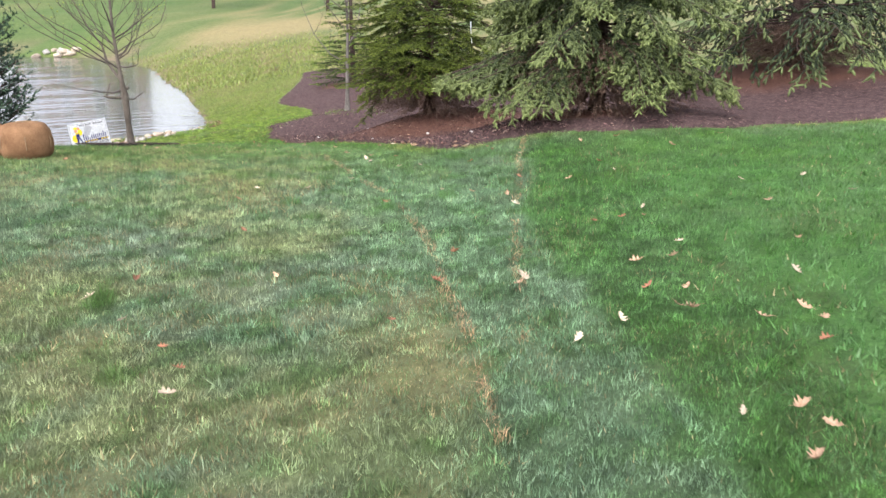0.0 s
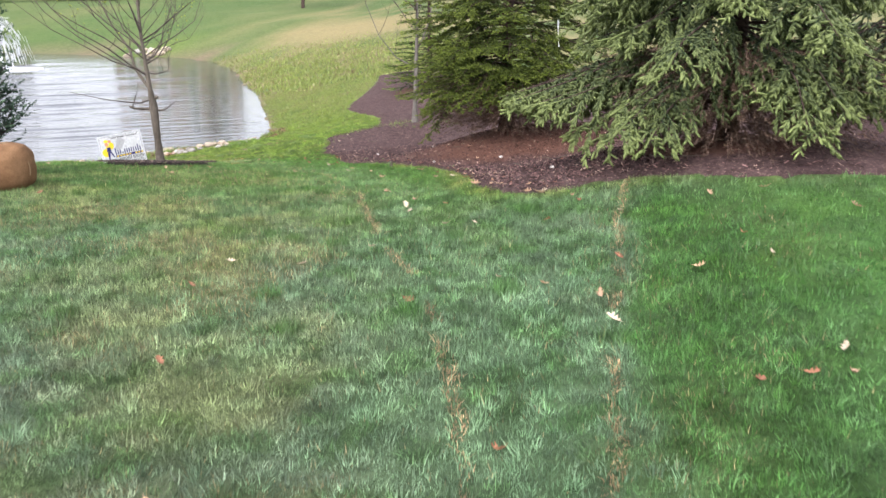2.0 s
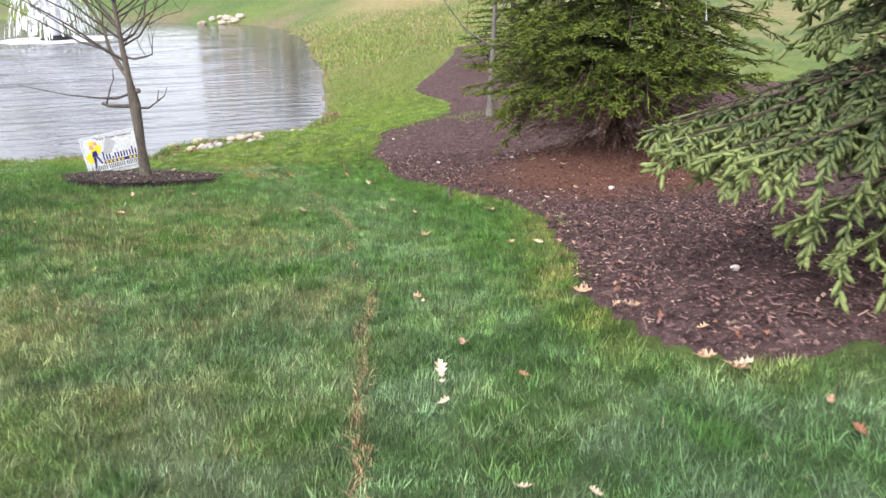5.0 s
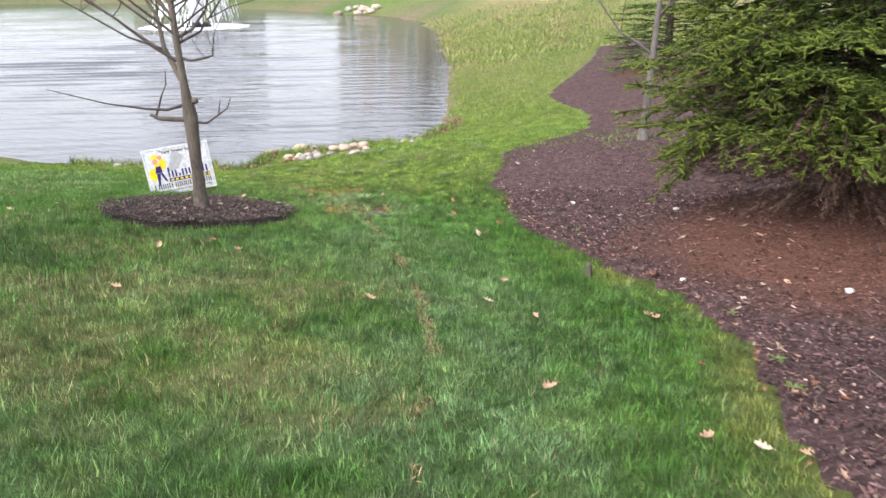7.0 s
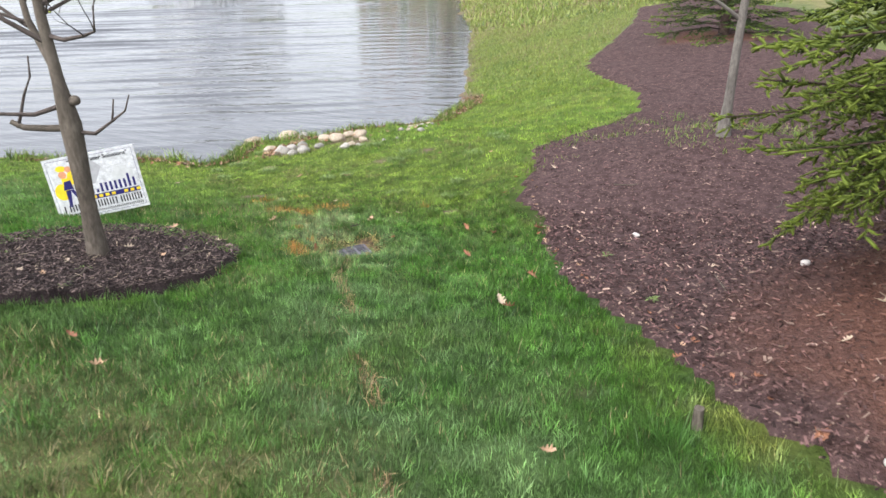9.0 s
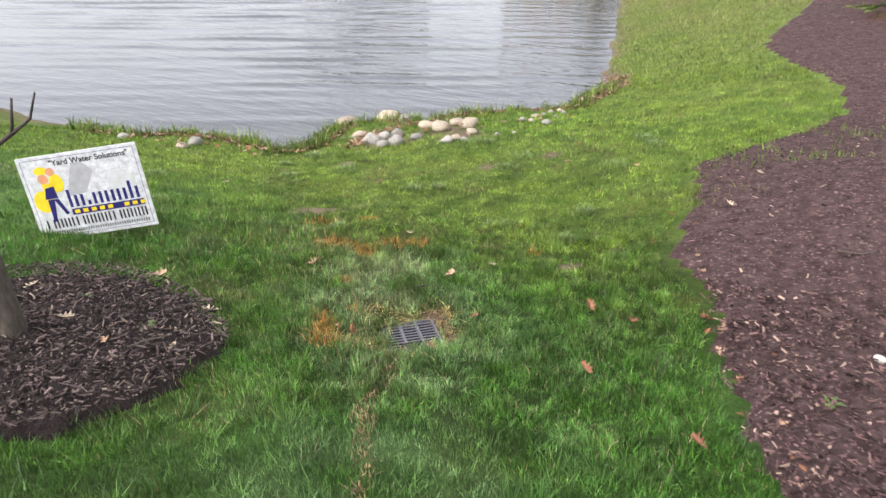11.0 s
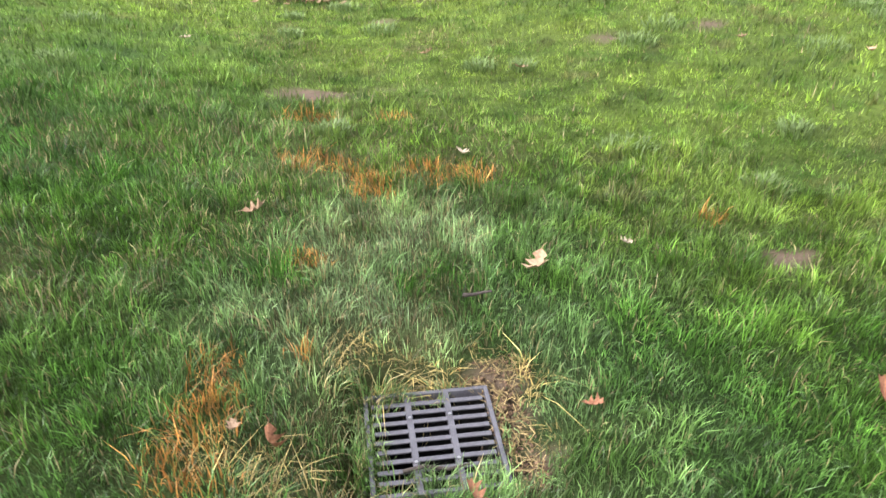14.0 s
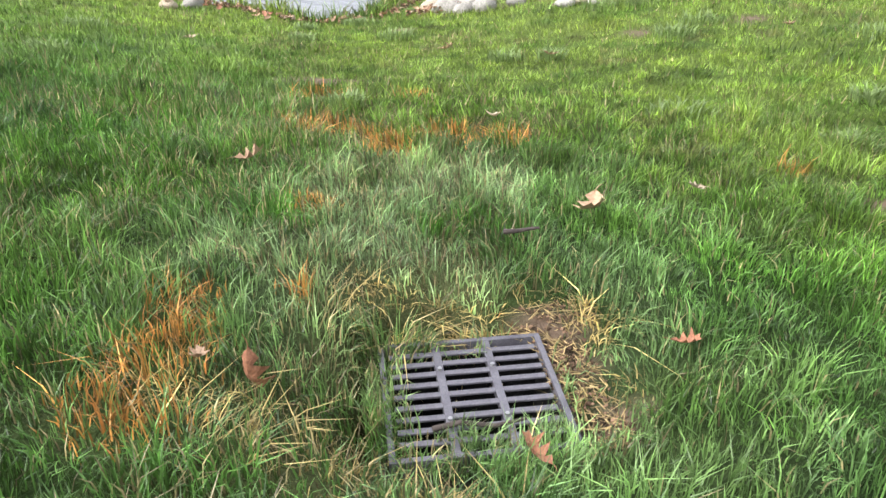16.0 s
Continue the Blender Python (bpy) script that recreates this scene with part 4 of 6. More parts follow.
    part("trunk", mesh_of("trunk", V, F, MAT_BARK, smooth=True), None, thing)
    size = (thick * 95 * detail, (0.017 if core else 0.028) * thick**0.25 / detail**0.5, (0.0075 if core else 0.0125) / detail / thick**0.4)
    for stem, twig in wood:
        V, F = tube_arrays([stem], 5)
        bough = part("bough", mesh_of("bough", V, F, MAT_BARK, smooth=True), None, thing)
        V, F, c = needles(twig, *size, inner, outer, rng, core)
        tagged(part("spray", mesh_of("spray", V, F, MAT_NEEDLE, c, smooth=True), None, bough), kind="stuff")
    if bare > 0.4:
        dead = []
        for k in range(2000):
            a, r0, hz = rng.rand() * 6.283, 0.08 + 0.7 * rng.rand(), 0.12 + (bare + 0.05) * rng.rand()
            d = np.array((math.cos(a), math.sin(a), 0))
            dead.append((d * r0 + np.array((0, 0, hz)), d * (r0 + 0.15 + 0.25 * rng.rand()) + np.array((0, 0, hz - 0.15 * rng.rand())), 0.5, 1.0))
        V, F, c = needles(dead, 80, 0.035, 0.007, (0.05, 0.030, 0.022), (0.135, 0.085, 0.060), rng)
        tagged(part("dead_twig_work", mesh_of("dead_twig_work", V, F, MAT_NEEDLE, c), None, thing, "bare brown dead twigs"), kind="stuff")
    if upper_wood:
        V, F = tube_arrays(upper_wood, 4)
        tagged(part("upper_wood", mesh_of("upper_wood", V, F, MAT_BARK, smooth=True), None, thing), kind="stuff")
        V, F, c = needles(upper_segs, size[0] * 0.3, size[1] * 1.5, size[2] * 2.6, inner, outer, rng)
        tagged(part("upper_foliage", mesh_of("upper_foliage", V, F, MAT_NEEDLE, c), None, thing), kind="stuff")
    return thing


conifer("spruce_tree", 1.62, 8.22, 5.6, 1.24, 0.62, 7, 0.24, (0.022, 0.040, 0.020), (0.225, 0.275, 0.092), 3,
        "blue-green spruce with drooping light tips standing in mulch", 0.075, 0.38, 0.58, 1.0, 1.65, 1.4, 0.047, 0.060, 0.036, 0.0090,
        ((180, 1.70, 0.66, 0.36), (172, 1.50, 0.64, 0.38), (188, 1.55, 0.62, 0.40), (176, 1.58, 0.70, 0.38), (184, 1.62, 0.68, 0.40), (194, 1.45, 0.66, 0.44), (168, 1.38, 0.68, 0.42), (166, 1.3, 0.60, 0.55), (178, 1.05, 1.12, 0.36), (190, 1.0, 1.18, 0.36), (200, 1.3, 0.62, 0.62), (210, 1.25, 0.60, 0.70), (228, 1.35, 0.72, 0.66), (236, 1.3, 0.66, 0.66),
         (221, 1.2, 0.74, 0.62), (276, 1.35, 0.86, 0.64), (283, 1.3, 0.80, 0.68), (291, 1.25, 0.88, 0.62), (318, 1.4, 0.80, 0.55), (328, 1.35, 0.72, 0.6), (345, 1.3, 0.7, 0.55),
         *[(176 + 13 * k, 1.12 + 0.14 * (k % 3), 1.0 + 0.17 * (k * 2 % 5), 0.42 + 0.05 * (k % 4)) for k in range(13)], *[(60 + 16 * k, 1.15, 0.8 + 0.2 * (k % 4), 0.4) for k in range(7)]), 0.32, 3, 1.8, 1.0, 0.85, back=60, clear=(238, 268))
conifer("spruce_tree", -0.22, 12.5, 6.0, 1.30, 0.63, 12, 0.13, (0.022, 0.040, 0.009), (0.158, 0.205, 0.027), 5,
        "yellow-green spruce with a bare brown skirt in mulch", 0.085, 0.27, 0.20, 1.0, 1.9, 0.95, 0.072, 0.070, 0.031, 0.0068,
        ((155, 1.3, 0.7, 1.0), (164, 1.1, 0.65, 0.9), (146, 1.1, 0.7, 0.85), (178, 1.1, 0.7, 0.8), (170, 1.1, 0.8, 0.8), (135, 1.05, 0.8, 0.65), (190, 1.1, 0.75, 0.65), (205, 1.1, 0.7, 0.6), (150, 1.05, 1.0, 0.6), (185, 1.15, 1.0, 0.6), (220, 1.2, 0.8, 0.6), (240, 1.1, 0.75, 0.55), (140, 1.05, 1.25, 0.45), (165, 1.1, 1.3, 0.45), (195, 1.1, 1.25, 0.45), (212, 1.2, 1.1, 0.5), (232, 1.15, 1.2, 0.45), (255, 1.15, 1.0, 0.5), (270, 1.15, 0.8, 0.5),
         *[(132 + 12 * k, 0.98 + 0.12 * (k % 2), 0.72 + 0.19 * (k * 3 % 5), 0.55 + 0.06 * (k % 3)) for k in range(11)],
         *[(262 + 9 * k, 1.22 + 0.12 * (k % 3), 0.72 + 0.2 * (k * 3 % 5), 0.36 + 0.05 * (k % 4)) for k in range(13)], *[(5 + 11 * k, 1.2, 1.0 + 0.2 * (k * 2 % 5), 0.35) for k in range(12)]), 0.34, 3, 1.9, 1.6, 0.9, back=60)
conifer("spruce_tree", 4.9, 11.1, 6.0, 2.2, 0.42, 9, 0.26, (0.016, 0.028, 0.015), (0.19, 0.24, 0.085), 7,
        "spruce with drooping light tips farther along the bed", 0.12, 0.36, 0.6, 0.6, 1.8, 0.6, 0.085, 0.10, 0.07, 0.016, (), 0.36, 1, 2.2)
conifer("spruce_tree", -2.6, 22.8, 4.5, 1.15, 0.15, 9, 0.18, (0.020, 0.036, 0.010), (0.14, 0.21, 0.028), 9,
        "dense green conifer at the far end of the bed", 0.08, 0.15, 0.15, 0.75, 1.4, 1.5, 0.10, 0.12, 0.08)
conifer("arborvitae", -5.25, 9.02, 2.6, 0.36, 0.25, 12, 0.10, (0.016, 0.035, 0.022), (0.060, 0.105, 0.060), 11,
        "dark green columnar evergreen standing in a burlap root ball", 0.05, -0.55, -0.3, 0.62, 1.5)


# ---- ribbon on the spruce ----
bm = bmesh.new()
rows = []
for k in range(12):
    t = k / 11
    a = 0.5 + 1.6 * t
    c, s = math.cos(a) * 0.012, math.sin(a) * 0.012
    rows.append([bm.verts.new((sg * c + 0.02 * t * t, sg * s + 0.006 * math.sin(t * 7), -0.30 * t)) for sg in (-1, 1)])
for a, b_ in zip(rows, rows[1:]):
    bm.faces.new((a[0], a[1], b_[1], b_[0]))
bmesh.ops.solidify(bm, geom=bm.faces[:], thickness=0.001)
ribbon = tagged(part("ribbon", bm, MAT_RIBBON), "white plastic ribbon tied to a spruce bough", "ribbon")
ribbon.location = (0.40, 11.6, 1.15)


# ---- cut wooden stake in the lawn ----
bm = bmesh.new()
bmesh.ops.create_cone(bm, cap_ends=True, segments=9, radius1=0.019, radius2=0.017, depth=0.08, matrix=Matrix.Translation((0, 0, 0.045)))
for v in bm.verts:
    v.co += Vector((noise.noise(v.co * 40), noise.noise(v.co * 40 + Vector((5, 0, 0))), (0.4 if v.co.z > 0 else 0) * noise.noise(v.co * 30 + Vector((0, 9, 0))))) * 0.006
stub = tagged(part("wooden_stake", bm, MAT_GREYBARK), "short grey cut wooden stub standing in the grass", "stake")
stub.location = (STUB[0], STUB[1], top(*STUB))


# ---- root balls in burlap ----
def lump(name, mat, radii, seed, rough=0.12, subdivisions=3, smooth=True, flat_base=0.0):
    bm = bmesh.new()
    bmesh.ops.create_icosphere(bm, subdivisions=subdivisions, radius=1.0)
    off = Vector((seed * 7.3, seed * 3.1, seed * 1.7))
    for v in bm.verts:
        k = 1 + rough * noise.noise(v.co * 1.3 + off) + rough * 0.4 * noise.noise(v.co * 3.4 + off)
        v.co = Vector((v.co.x * radii[0], v.co.y * radii[1], v.co.z * radii[2])) * k
        if flat_base:
            v.co.z = max(v.co.z, -radii[2] * flat_base)
    me = bpy.data.meshes.new(name)
    for f in bm.faces:
        f.smooth = smooth
    bm.to_mesh(me)
    bm.free()
    me.materials.append(mat)
    return me


def root_ball(x, y, r, hgt, seed):
    bm = bmesh.new()
    bmesh.ops.create_uvsphere(bm, u_segments=36, v_segments=22, radius=1.0)
    for v in bm.verts:
        z = v.co.z
        w = (1 - abs(z) ** 3.2) ** (1 / 3.2) if abs(z) < 1 else 0
        rr = math.hypot(v.co.x, v.co.y) or 1
        a = math.atan2(v.co.y, v.co.x)
        fold = 1 + 0.035 * math.sin(a * 7 + z * 3) * (0.4 + abs(z)) + 0.05 * noise.noise((v.co.x * 2 + seed, v.co.y * 2, z * 2))
        v.co = Vector((v.co.x / rr * w * r * fold, v.co.y / rr * w * r * fold, z * hgt / 2))
    ball = tagged(new("root_ball"), "burlap-wrapped root ball tied with twine on the lawn", "root ball", "root balls")
    ball.location = (x, y, top(x, y) + hgt / 2 - 0.015)
    part("burlap", bm, MAT_BURLAP, ball, "", True)
    ropes = []
    for k in range(3):
        a = k * 1.05 + seed
        ropes.append([((math.cos(a) * math.cos(t) * r * 1.03, math.sin(a) * math.cos(t) * r * 1.03, math.sin(t) * hgt / 2 * 1.03), 0.005) for t in np.linspace(-0.3, 3.44, 26)])
    V, F = tube_arrays(ropes, 5)
    part("twine", mesh_of("twine", V, F, MAT_TWINE, smooth=True), None, ball)
    return ball


root_ball(-4.52, 8.34, 0.27, 0.42, 1.0)
root_ball(-5.08, 8.46, 0.26, 0.41, 2.4)
root_ball(-5.6, 8.76, 0.27, 0.40, 4.1)


# ---- bare deciduous trees ----
RIGHT, AWAY = Vector((0.93, 0.37, 0)), Vector((-0.37, 0.93, 0))


def limb(rows, r0, r1):
    """A limb from rows of (right, up, away), thinning from r0 to r1."""
    m = len(rows) - 1
    return [(tuple(RIGHT * a + AWAY * c + Vector((0, 0, b_))), r0 + (r1 - r0) * i / m) for i, (a, b_, c) in enumerate(rows)]


def sprout(rng, start, direction, length, radius, depth, out):
    """Ascending shoots with side shoots."""
    d, p, m = Vector(direction).normalized(), Vector(start), 6
    path = [(tuple(p), radius)]
    for i in range(m):
        d = (d + Vector((rng.uniform(-0.25, 0.25), rng.uniform(-0.25, 0.25), rng.uniform(-0.05, 0.2)))).normalized()
        p = p + d * (length / m)
        path.append((tuple(p), radius * (1 - 0.8 * (i + 1) / m)))
        if depth and i > 0 and rng.random() < 0.75:
            sd = (d + Vector((rng.uniform(-0.9, 0.9), rng.uniform(-0.9, 0.9), rng.uniform(-0.1, 0.6)))).normalized()
            sprout(rng, p, sd, length * rng.uniform(0.3, 0.55), radius * 0.45, depth - 1, out)
    out.append(path)


def young_tree():
    x, y = -4.76, 11.74
    t = tagged(new("young_tree"), "leafless young maple with grey bark in a mulch ring", "tree")
    t.location = (x, y, top(x, y))
    trunk = limb([(0.0, -0.12, 0), (0.0, 0.05, 0), (-0.005, 0.35, 0), (-0.01, 0.78, 0), (-0.03, 1.0, 0), (-0.05, 1.3, 0), (-0.07, 1.7, 0.02), (-0.06, 2.4, 0.03), (-0.02, 3.6, 0.0)], 0.052, 0.010)
    trunk[0] = (trunk[0][0], 0.080)
    trunk[1] = (trunk[1][0], 0.060)
    trunk[3] = (trunk[3][0], 0.054)
    V, F = tube_arrays([trunk], 16)
    part("trunk", mesh_of("trunk", V, F, MAT_GREYBARK, smooth=True), None, t)
    low_limbs = [
        limb([(-0.01, 0.76, 0), (-0.13, 0.76, -0.01), (-0.24, 0.77, -0.03), (-0.30, 0.80, -0.03)], 0.020, 0.014),
        limb([(-0.27, 0.77, -0.03), (-0.24, 0.84, -0.03), (-0.21, 0.93, -0.02), (-0.17, 1.02, 0.0), (-0.17, 1.12, 0.02)], 0.010, 0.004),
        limb([(-0.02, 0.88, 0), (-0.16, 0.84, -0.05), (-0.30, 0.86, -0.12), (-0.55, 0.91, -0.2), (-0.95, 1.02, -0.25)], 0.014, 0.003),
        limb([(0.0, 0.74, 0), (0.11, 0.73, 0), (0.20, 0.79, 0.02), (0.22, 0.90, 0.03)], 0.013, 0.004),
        limb([(0.20, 0.79, 0.02), (0.27, 0.84, 0.03), (0.30, 0.92, 0.04)], 0.007, 0.003),
    ]
    fork_limbs = [
        limb([(-0.02, 1.0, 0.0), (-0.10, 1.10, 0.08), (-0.20, 1.28, 0.14), (-0.24, 1.5, 0.18), (-0.42, 1.8, 0.22), (-0.62, 2.3, 0.28)], 0.032, 0.008),
        limb([(-0.04, 1.18, 0), (-0.2, 1.30, -0.06), (-0.45, 1.52, -0.12), (-0.8, 1.75, -0.16), (-1.15, 2.15, -0.2)], 0.018, 0.004),
        limb([(-0.04, 1.22, 0), (0.05, 1.20, -0.02), (0.16, 1.22, -0.03), (0.22, 1.24, -0.04), (0.24, 1.36, -0.05)], 0.016, 0.006),
        limb([(-0.05, 1.36, 0), (0.06, 1.42, 0.05), (0.16, 1.56, 0.1), (0.20, 1.75, 0.12), (0.34, 2.05, 0.16)], 0.018, 0.005),
    ]
    crown_limbs = [
        limb([(-0.05, 1.5, 0), (-0.2, 1.62, 0.1), (-0.5, 1.85, 0.2), (-0.75, 2.1, 0.26), (-0.95, 2.5, 0.3)], 0.018, 0.004),
        limb([(-0.05, 1.62, 0), (0.12, 1.72, -0.1), (0.35, 1.9, -0.2), (0.55, 2.05, -0.25), (0.8, 2.25, -0.3)], 0.018, 0.004),
        limb([(-0.07, 1.72, 0), (-0.12, 1.95, -0.1), (-0.22, 2.3, -0.2), (-0.3, 2.8, -0.25)], 0.024, 0.006),
        limb([(-0.21, 1.27, 0.14), (-0.45, 1.36, 0.1), (-0.75, 1.55, 0.05), (-1.1, 1.76, 0.0), (-1.5, 2.1, 0.0)], 0.015, 0.004),
    ]
    left_limbs = [
        limb([(-0.21, 1.25, 0.14), (-0.5, 1.43, 0.22), (-0.85, 1.66, 0.3), (-1.2, 1.95, 0.34), (-1.45, 2.3, 0.4)], 0.015, 0.004),
        limb([(-0.24, 1.42, 0.16), (-0.5, 1.64, 0.1), (-0.8, 1.82, 0.02), (-1.05, 2.0, -0.05), (-1.25, 2.4, -0.1)], 0.014, 0.004),
        limb([(-0.05, 1.38, 0), (-0.3, 1.62, -0.12), (-0.55, 1.9, -0.2), (-0.7, 2.3, -0.25)], 0.016, 0.005),
        limb([(-0.06, 1.5, 0), (-0.28, 1.75, 0.16), (-0.42, 2.1, 0.24), (-0.5, 2.5, 0.3)], 0.016, 0.005),
    ]
    right_limbs = [
        limb([(-0.04, 1.32, 0), (0.1, 1.40, 0.1), (0.25, 1.62, 0.18), (0.35, 1.9, 0.22), (0.4, 2.3, 0.25)], 0.016, 0.005),
        limb([(-0.04, 1.42, 0), (0.15, 1.55, -0.06), (0.4, 1.7, -0.12), (0.6, 1.85, -0.15), (0.7, 2.1, -0.18)], 0.014, 0.004),
        limb([(-0.05, 1.58, 0), (0.1, 1.66, 0.05), (0.3, 1.76, 0.1), (0.4, 1.95, 0.12)], 0.013, 0.004),
        limb([(0.18, 1.5, 0.14), (0.34, 1.58, 0.16), (0.5, 1.62, 0.2), (0.6, 1.75, 0.2)], 0.008, 0.003),
    ]
    slender = lambda group, k: [[(p, r * k) for p, r in li] for li in group]
    limbs = low_limbs + slender(fork_limbs, 0.8) + slender(crown_limbs + left_limbs + right_limbs, 0.62)
    rnd = random.Random(4)
    for k, li in enumerate(limbs):
        V, F = tube_arrays([li], 8)
        part("branch", mesh_of("branch", V, F, MAT_TWIG if k not in (0, 5) else MAT_GREYBARK, smooth=True), None, t)
    twigs = []
    for li in limbs[5:]:
        for p, r in li[2:]:
            for _ in range(rnd.choice((1, 1, 2))):
                sprout(rnd, p, (rnd.uniform(-0.8, 0.8), rnd.uniform(-0.8, 0.8), rnd.uniform(0.2, 0.9)), rnd.uniform(0.22, 0.5), max(0.0035, r * 0.5), 1, twigs)
    for k in range(26):
        h = 1.3 + 1.9 * k / 26
        a = k * 2.4
        sprout(rnd, (-0.05, 0, h), (math.cos(a), math.sin(a), 0.7 + 0.02 * k), 1.15 - 0.4 * k / 26, 0.0065 - 0.0025 * k / 26, 2, twigs)
    V, F = tube_arrays(twigs, 4)
    tagged(part("twig_work", mesh_of("twig_work", V, F, MAT_TWIG, smooth=True), None, t), kind="stuff")
    bm = bmesh.new()
    bmesh.ops.create_icosphere(bm, subdivisions=2, radius=0.030, matrix=Matrix.Translation(RIGHT * 0.034 + Vector((0, 0, 0.9))) @ Matrix.Diagonal((1, 1, 0.9, 1)))
    part("knot", bm, MAT_GREYBARK, t, "healed pruning knot", True)
    buds = bmesh.new()
    for path in twigs:
        if rnd.random() < 0.5:
            bmesh.ops.create_icosphere(buds, subdivisions=1, radius=rnd.uniform(0.006, 0.013), matrix=Matrix.Translation(path[-1][0]))
    part("buds", buds, plain("spring_bud", (0.22, 0.26, 0.05), 0.7), t, "small yellow-green opening buds")["kind"] = "stuff"


young_tree()


def slim_tree():
    x, y = -1.88, 15.3
    t = tagged(new("slim_tree"), "slim grey-barked tree with bare branches in the bed", "tree")
    t.location = (x, y, top(x, y))
    trunk = limb([(0, -0.1, 0), (0, 0.03, 0), (0.01, 0.3, 0), (0.03, 0.9, 0), (0.06, 1.5, 0), (0.07, 2.4, 0), (0.08, 3.6, 0)], 0.05, 0.012)
    trunk[0] = (trunk[0][0], 0.085)
    trunk[1] = (trunk[1][0], 0.062)
    V, F = tube_arrays([trunk], 12)
    part("trunk", mesh_of("trunk", V, F, MAT_PALEBARK, smooth=True), None, t)
    rnd = random.Random(11)
    limbs = [limb([(0.03, 0.92, 0), (-0.14, 1.04, -0.02), (-0.32, 1.14, -0.05), (-0.6, 1.5, -0.05), (-0.8, 2.0, -0.05)], 0.016, 0.004),
             limb([(0.05, 1.25, 0), (0.15, 1.4, 0.03), (0.3, 1.75, 0.05), (0.36, 2.2, 0.05)], 0.018, 0.005)]
    for li in limbs:
        V, F = tube_arrays([li], 8)
        part("branch", mesh_of("branch", V, F, MAT_PALEBARK, smooth=True), None, t)
    twigs = []
    for li in limbs:
        for p, r in li[2:]:
            sprout(rnd, p, (rnd.uniform(-0.7, 0.5), rnd.uniform(-0.7, 0.7), 0.9), 0.6, 0.006, 1, twigs)
    for k in range(14):
        a = k * 2.4
        sprout(rnd, (0.06, 0, 1.3 + k * 0.15), (math.cos(a), math.sin(a), 0.9), 1.2 - 0.03 * k, 0.010, 1, twigs)
    V, F = tube_arrays(twigs, 4)
    tagged(part("twig_work", mesh_of("twig_work", V, F, MAT_TWIG, smooth=True), None, t), kind="stuff")


slim_tree()


# ---- yard sign ----
def yard_sign():
    w, h, d = 0.61, 0.457, 0.006
    corner = Vector((-5.80, 12.74, top(-5.80, 12.74) + 0.012))
    ex = Vector((0.76, 0.65, 0.12)).normalized()
    ey = (Vector((-0.03, 0.02, 1)) - ex * ex.dot(Vector((-0.03, 0.02, 1)))).normalized()
    ez = ex.cross(ey)
    thing = tagged(new("yard_sign"), "white corrugated plastic yard sign on wire stakes, tilted", "sign")
    thing.matrix_world = Matrix((( ex.x, ey.x, ez.x, corner.x), (ex.y, ey.y, ez.y, corner.y), (ex.z, ey.z, ez.z, corner.z), (0, 0, 0, 1)))
    bm = bmesh.new()
    box(bm, (0, h / 2, 0), (w, h, d), None, 0.0015)
    board = part("board", bm, MAT_WHITE, thing)
    face = d / 2 + 0.0006

    def print_shape(name, mat, polys, label="", lift=0.0):
        for poly in polys:
            b2 = bmesh.new()
            b2.faces.new([b2.verts.new((u - w / 2, v, face + lift)) for u, v in poly])
            part(name, b2, mat, board, label)

    def bar(u0, v0, u1, v1):
        return [(u0, v0), (u1, v0), (u1, v1), (u0, v1)]

    edge, th = 0.018, 0.0022
    print_shape("border", MAT_NAVY, [bar(edge, edge, w - edge, edge + th), bar(edge, h - edge - th, w - edge, h - edge), bar(edge, edge + th, edge + th, h - edge - th), bar(w - edge - th, edge + th, w - edge, h - edge - th)])
    cu = bpy.data.curves.new("slogan", "FONT")
    cu.body, cu.size, cu.align_x = '"Yard Water Solutions"', 0.040, "CENTER"
    cu.offset = 0.0009
    tmp = bpy.data.objects.new("slogan", cu)
    me = bpy.data.meshes.new_from_object(tmp)
    bpy.data.objects.remove(tmp)
    me.materials.clear()
    me.materials.append(MAT_BLACK)
    ob = part("slogan", me, None, board, "black slogan lettering")
    ob.location = (0.055, 0.398, face + 0.0004)
    ob.scale = (1.05, 1, 1)
    # the large name as dark shapes, the band under it and the number and address as bars
    print_shape("machine", MAT_LIGHTGREY, [bar(0.42, 0.21, 0.56, 0.29), bar(0.44, 0.29, 0.53, 0.325), bar(0.42, 0.33, 0.55, 0.336), [(0.345, 0.335), (0.355, 0.34), (0.43, 0.27), (0.42, 0.262)]])
    print_shape("bucket", MAT_GREY, [[(0.235, 0.32), (0.265, 0.40), (0.32, 0.395), (0.365, 0.345), (0.30, 0.235), (0.20, 0.225)]], "", 0.0002)
    names = [bar(0.196 + 0.063 * k + e, 0.165, 0.212 + 0.063 * k + e, (0.262 if (k, e) in ((0, 0), (5, 0)) else 0.228) if k != 1 or not e else 0.19) for k in range(6) for e in (0, 0.032)]
    print_shape("name_block", MAT_NAVY, names, "dark blue block", 0.0006)
    print_shape("band", MAT_NAVY, [bar(0.196, 0.122, 0.575, 0.156)], "", 0.0006)
    print_shape("band_mark", MAT_YELLOW, [bar(0.21 + 0.043 * k, 0.129, 0.236 + 0.043 * k, 0.149) for k in (0, 1, 2, 3, 4, 6, 7, 8)], "yellow mark", 0.0012)
    print_shape("number_bar", MAT_BLACK, [bar(0.045 + 0.0385 * k + e, 0.062, 0.045 + 0.0385 * k + e + 0.009, 0.112) for k in range(14) for e in ((0, 0.019) if k not in (0, 4, 9) else (0.004,))], "black bar", 0.0006)
